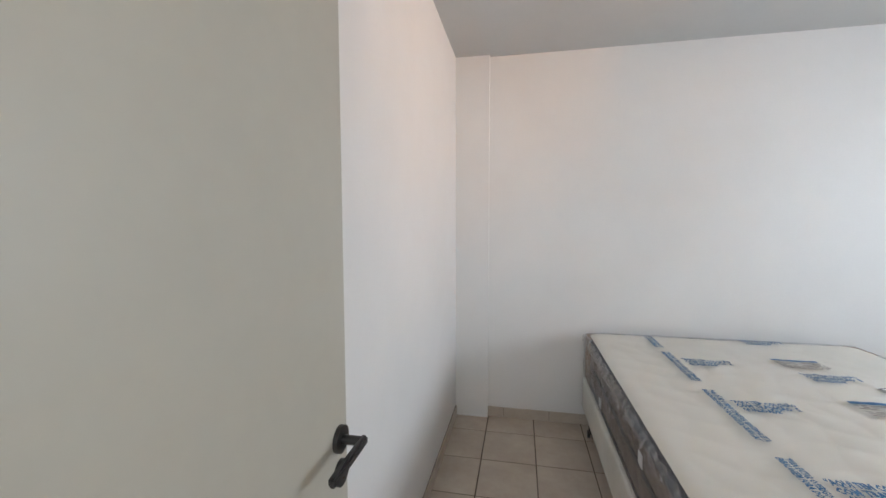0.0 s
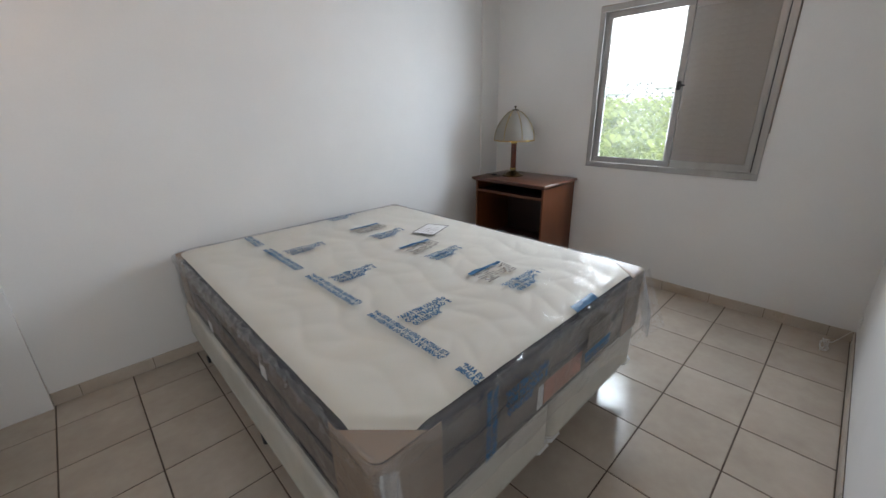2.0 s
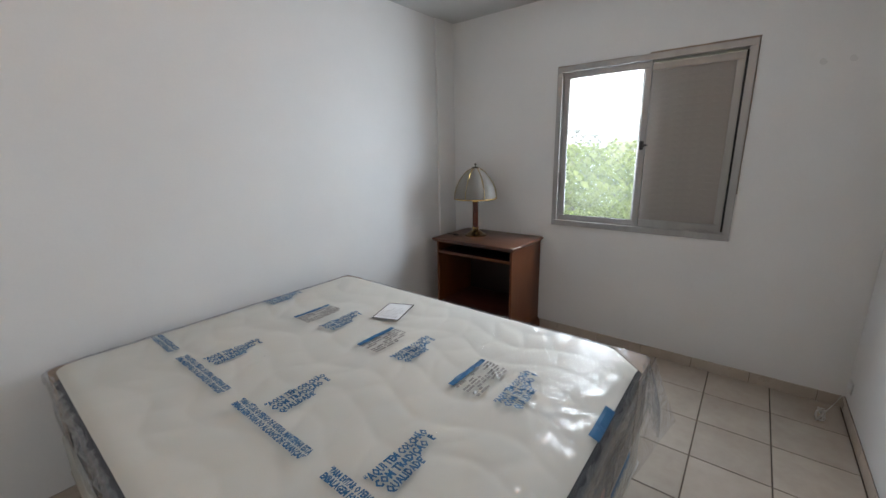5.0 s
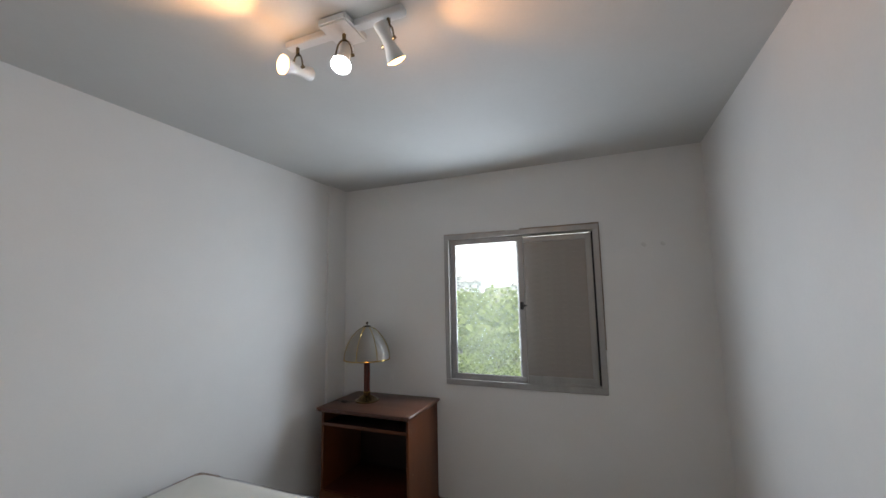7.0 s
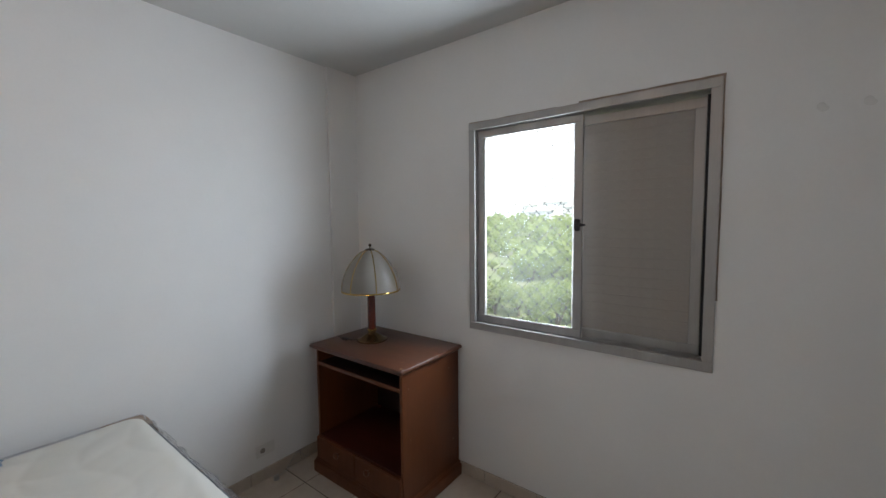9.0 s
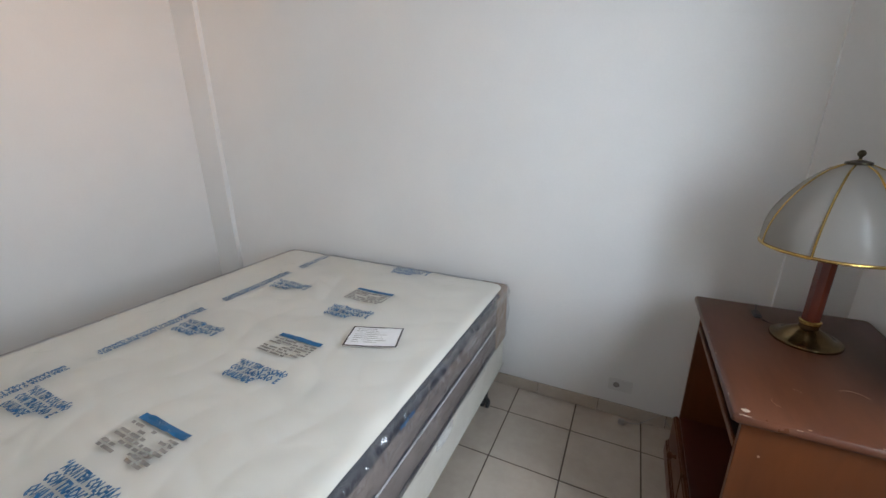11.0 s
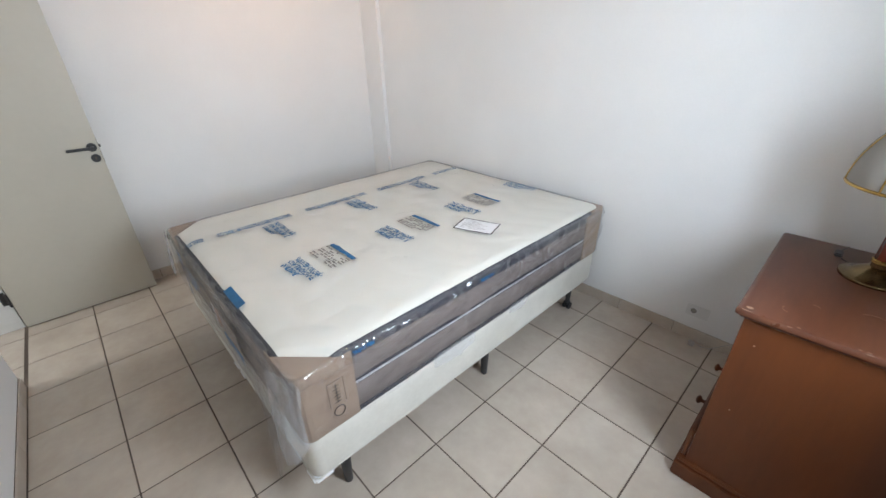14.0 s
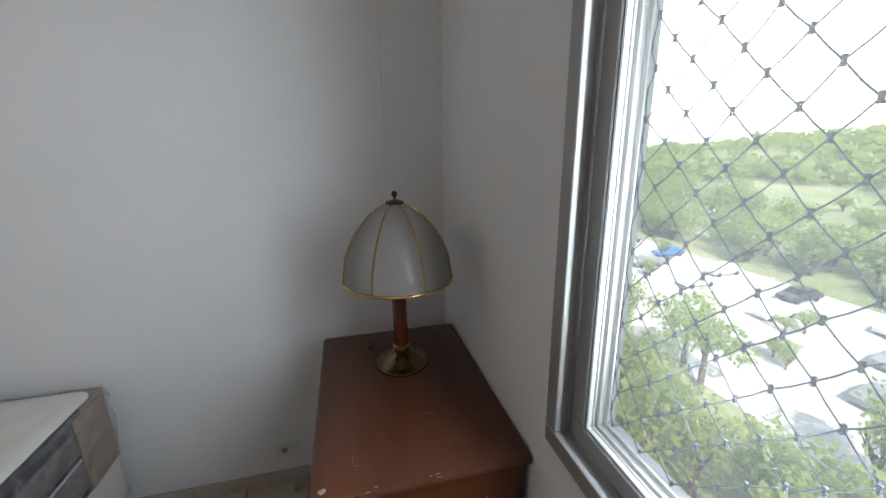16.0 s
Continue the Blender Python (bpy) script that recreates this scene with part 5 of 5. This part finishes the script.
far_woods()
rg = random.Random(31)
for k in range(16):
    x = rg.uniform(300, 400)
    y = rg.uniform(-0.35, 0.5) * x
    z = height(x, y)
    w, d, h = rg.uniform(12, 34), rg.uniform(8, 12), rg.uniform(9, 14)
    hs = thing("house", (x, y, z), "small pale plastered house among distant trees", "house", group="distant houses")
    part("walls", box_bm((x, y - w / 2, z - 2), (x + d, y + w / 2, z + h)), HOUSE, hs)
    bm = bmesh.new()
    a = [bm.verts.new(p) for p in ((x - 0.6, y - w / 2 - 0.6, z + h), (x + d + 0.6, y - w / 2 - 0.6, z + h), (x + d + 0.6, y + w / 2 + 0.6, z + h), (x - 0.6, y + w / 2 + 0.6, z + h), (x + d / 2, y - w / 2 + 1.5, z + h + 2.4), (x + d / 2, y + w / 2 - 1.5, z + h + 2.4))]
    for f in ((0, 1, 4), (1, 2, 5, 4), (2, 3, 5), (3, 0, 4, 5), (3, 2, 1, 0)):
        bm.faces.new([a[i] for i in f])
    part("roof", bm, ROOF, hs)
    for f in range(int(h // 3)):
        for c in range(3):
            yy = y - w / 2 + w * (c + 0.5) / 3
            part("window", box_bm((x - 0.05, yy - 0.7, z + 1 + 3 * f), (x + 0.02, yy + 0.7, z + 2.2 + 3 * f)), DARKGLASS, hs)

CAR_PAINTS = [mottled("car_paint_" + n, c, tuple(0.85 * v for v in c), 1, 9, 0.3) for n, c in (("white", (0.7, 0.7, 0.7)), ("blue", (0.05, 0.16, 0.4)), ("grey", (0.25, 0.26, 0.27)), ("dark", (0.03, 0.03, 0.035)))]


def car(x, y, paint):
    t = thing("car", (x, y, GZ + 0.06), {0: "white", 1: "blue", 2: "grey", 3: "dark"}[paint] + " parked car on the pale paving below", "car", group="parked cars")
    z = GZ + 0.06
    bm = bmesh.new()
    prof = [(-2.1, 0.35), (-2.15, 0.75), (-1.2, 0.95), (-0.55, 1.42), (0.9, 1.45), (1.6, 1.0), (2.1, 0.9), (2.15, 0.35)]
    ends = [[bm.verts.new((x + a, y + s * (0.85 if b < 1.1 else 0.68), z + b)) for a, b in prof] for s in (-1, 1)]
    n = len(prof)
    for i in range(n):
        bm.faces.new((ends[0][i], ends[0][(i + 1) % n], ends[1][(i + 1) % n], ends[1][i]))
    bm.faces.new(ends[0][::-1])
    bm.faces.new(ends[1])
    part("body", bm, CAR_PAINTS[paint], t)
    part("windscreen", box_bm((x - 0.5, y - 0.70, z + 1.0), (x + 0.95, y + 0.70, z + 1.40), 0.05, 1), DARKGLASS, t)
    for a in (-1.3, 1.3):
        for s in (-0.8, 0.8):
            part("wheel", cyl_bm((x + a, y + s - 0.08, z + 0.32), (x + a, y + s + 0.08, z + 0.32), 0.32, n=14), PLASTIC_BLACK, t)


for k in range(20):
    car(33 + (k % 3) * 6.5, 5 + k * 2.9 + rg.uniform(-0.4, 0.4), rg.choice((0, 1, 2, 0, 2, 3)))


# ---- skirting and floor tiles ----
P, J = 0.33, 0.006
SK, ST = 0.074, 0.009


def skirting(name, a, b, axis, wall_at, side, cuts):
    """Tiles of skirting from a to b along an axis, on a wall."""
    run = part(name, box_bm(*(((a, min(wall_at, wall_at + side * 0.003), 0.0), (b, max(wall_at, wall_at + side * 0.003), SK - 0.002)) if axis == "x" else
                              ((min(wall_at, wall_at + side * 0.003), a, 0.0), (max(wall_at, wall_at + side * 0.003), b, SK - 0.002)))), GROUT, None,
               "beige ceramic skirting along the wall", kind="structure")
    edges = [a] + [c for c in cuts if a + 0.02 < c < b - 0.02] + [b]
    for p, q in zip(edges, edges[1:]):
        lo, hi = (p + 0.0012, q - 0.0012)
        w0, w1 = sorted((wall_at + side * 0.0032, wall_at + side * ST))
        bb = ((lo, w0, 0.0), (hi, w1, SK)) if axis == "x" else ((w0, lo, 0.0), (w1, hi, SK))
        part("skirting_tile", box_bm(*bb, 0.0018, 1), SKIRT, run)


xs = [i * P + 0.11 for i in range(-10, 6)]
skirting("baseboard_north", -2.315, 1.065, "x", Y1, -1, xs)
skirting("baseboard_pilaster_northwest", X0 + ST, -2.315, "x", Y1 - 0.02, -1, xs)
skirting("baseboard_pilaster_northeast", 1.065, X1 - ST, "x", Y1 - 0.035, -1, xs)
skirting("baseboard_west", Y0, Y1 - 0.035, "y", X0, 1, xs)
skirting("baseboard_east", Y0 + ST, Y1 - 0.02, "y", X1, -1, xs)
skirting("baseboard_south", DX1, X1, "x", Y0, 1, xs)

shared = {}


def floor_tile(x0, x1, y0, y1):
    key = (round(x1 - x0, 3), round(y1 - y0, 3))
    if key not in shared:
        bm = box_bm((-key[0] / 2, -key[1] / 2, -0.008), (key[0] / 2, key[1] / 2, 0.0), 0.0016, 1)
        me = bpy.data.meshes.new("floor_tile")
        bm.to_mesh(me)
        bm.free()
        me.materials.append(TILE)
        shared[key] = me
    o = mesh_part("floor_tile", shared[key], floor)
    o.location = ((x0 + x1) / 2, (y0 + y1) / 2, 0)


def tiles(ax, bx, ay, by):
    i0, i1 = math.floor(ax / P), math.ceil(bx / P)
    j0, j1 = math.floor(ay / P), math.ceil(by / P)
    for i in range(i0, i1):
        for j in range(j0, j1):
            x0, x1, y0, y1 = max(ax, i * P + J / 2), min(bx, (i + 1) * P - J / 2), max(ay, j * P + J / 2), min(by, (j + 1) * P - J / 2)
            if x1 - x0 > 0.012 and y1 - y0 > 0.012:
                floor_tile(x0, x1, y0, y1)


tiles(X0 + 0.002, X1 - 0.002, Y0 - 0.002, Y1 - 0.002)
tiles(DX0 + 0.002, DX1 - 0.002, Y0 - 0.13, Y0 - 0.004)
tiles(DX0 - 0.04, -0.91, -2.94, Y0 - 0.132)
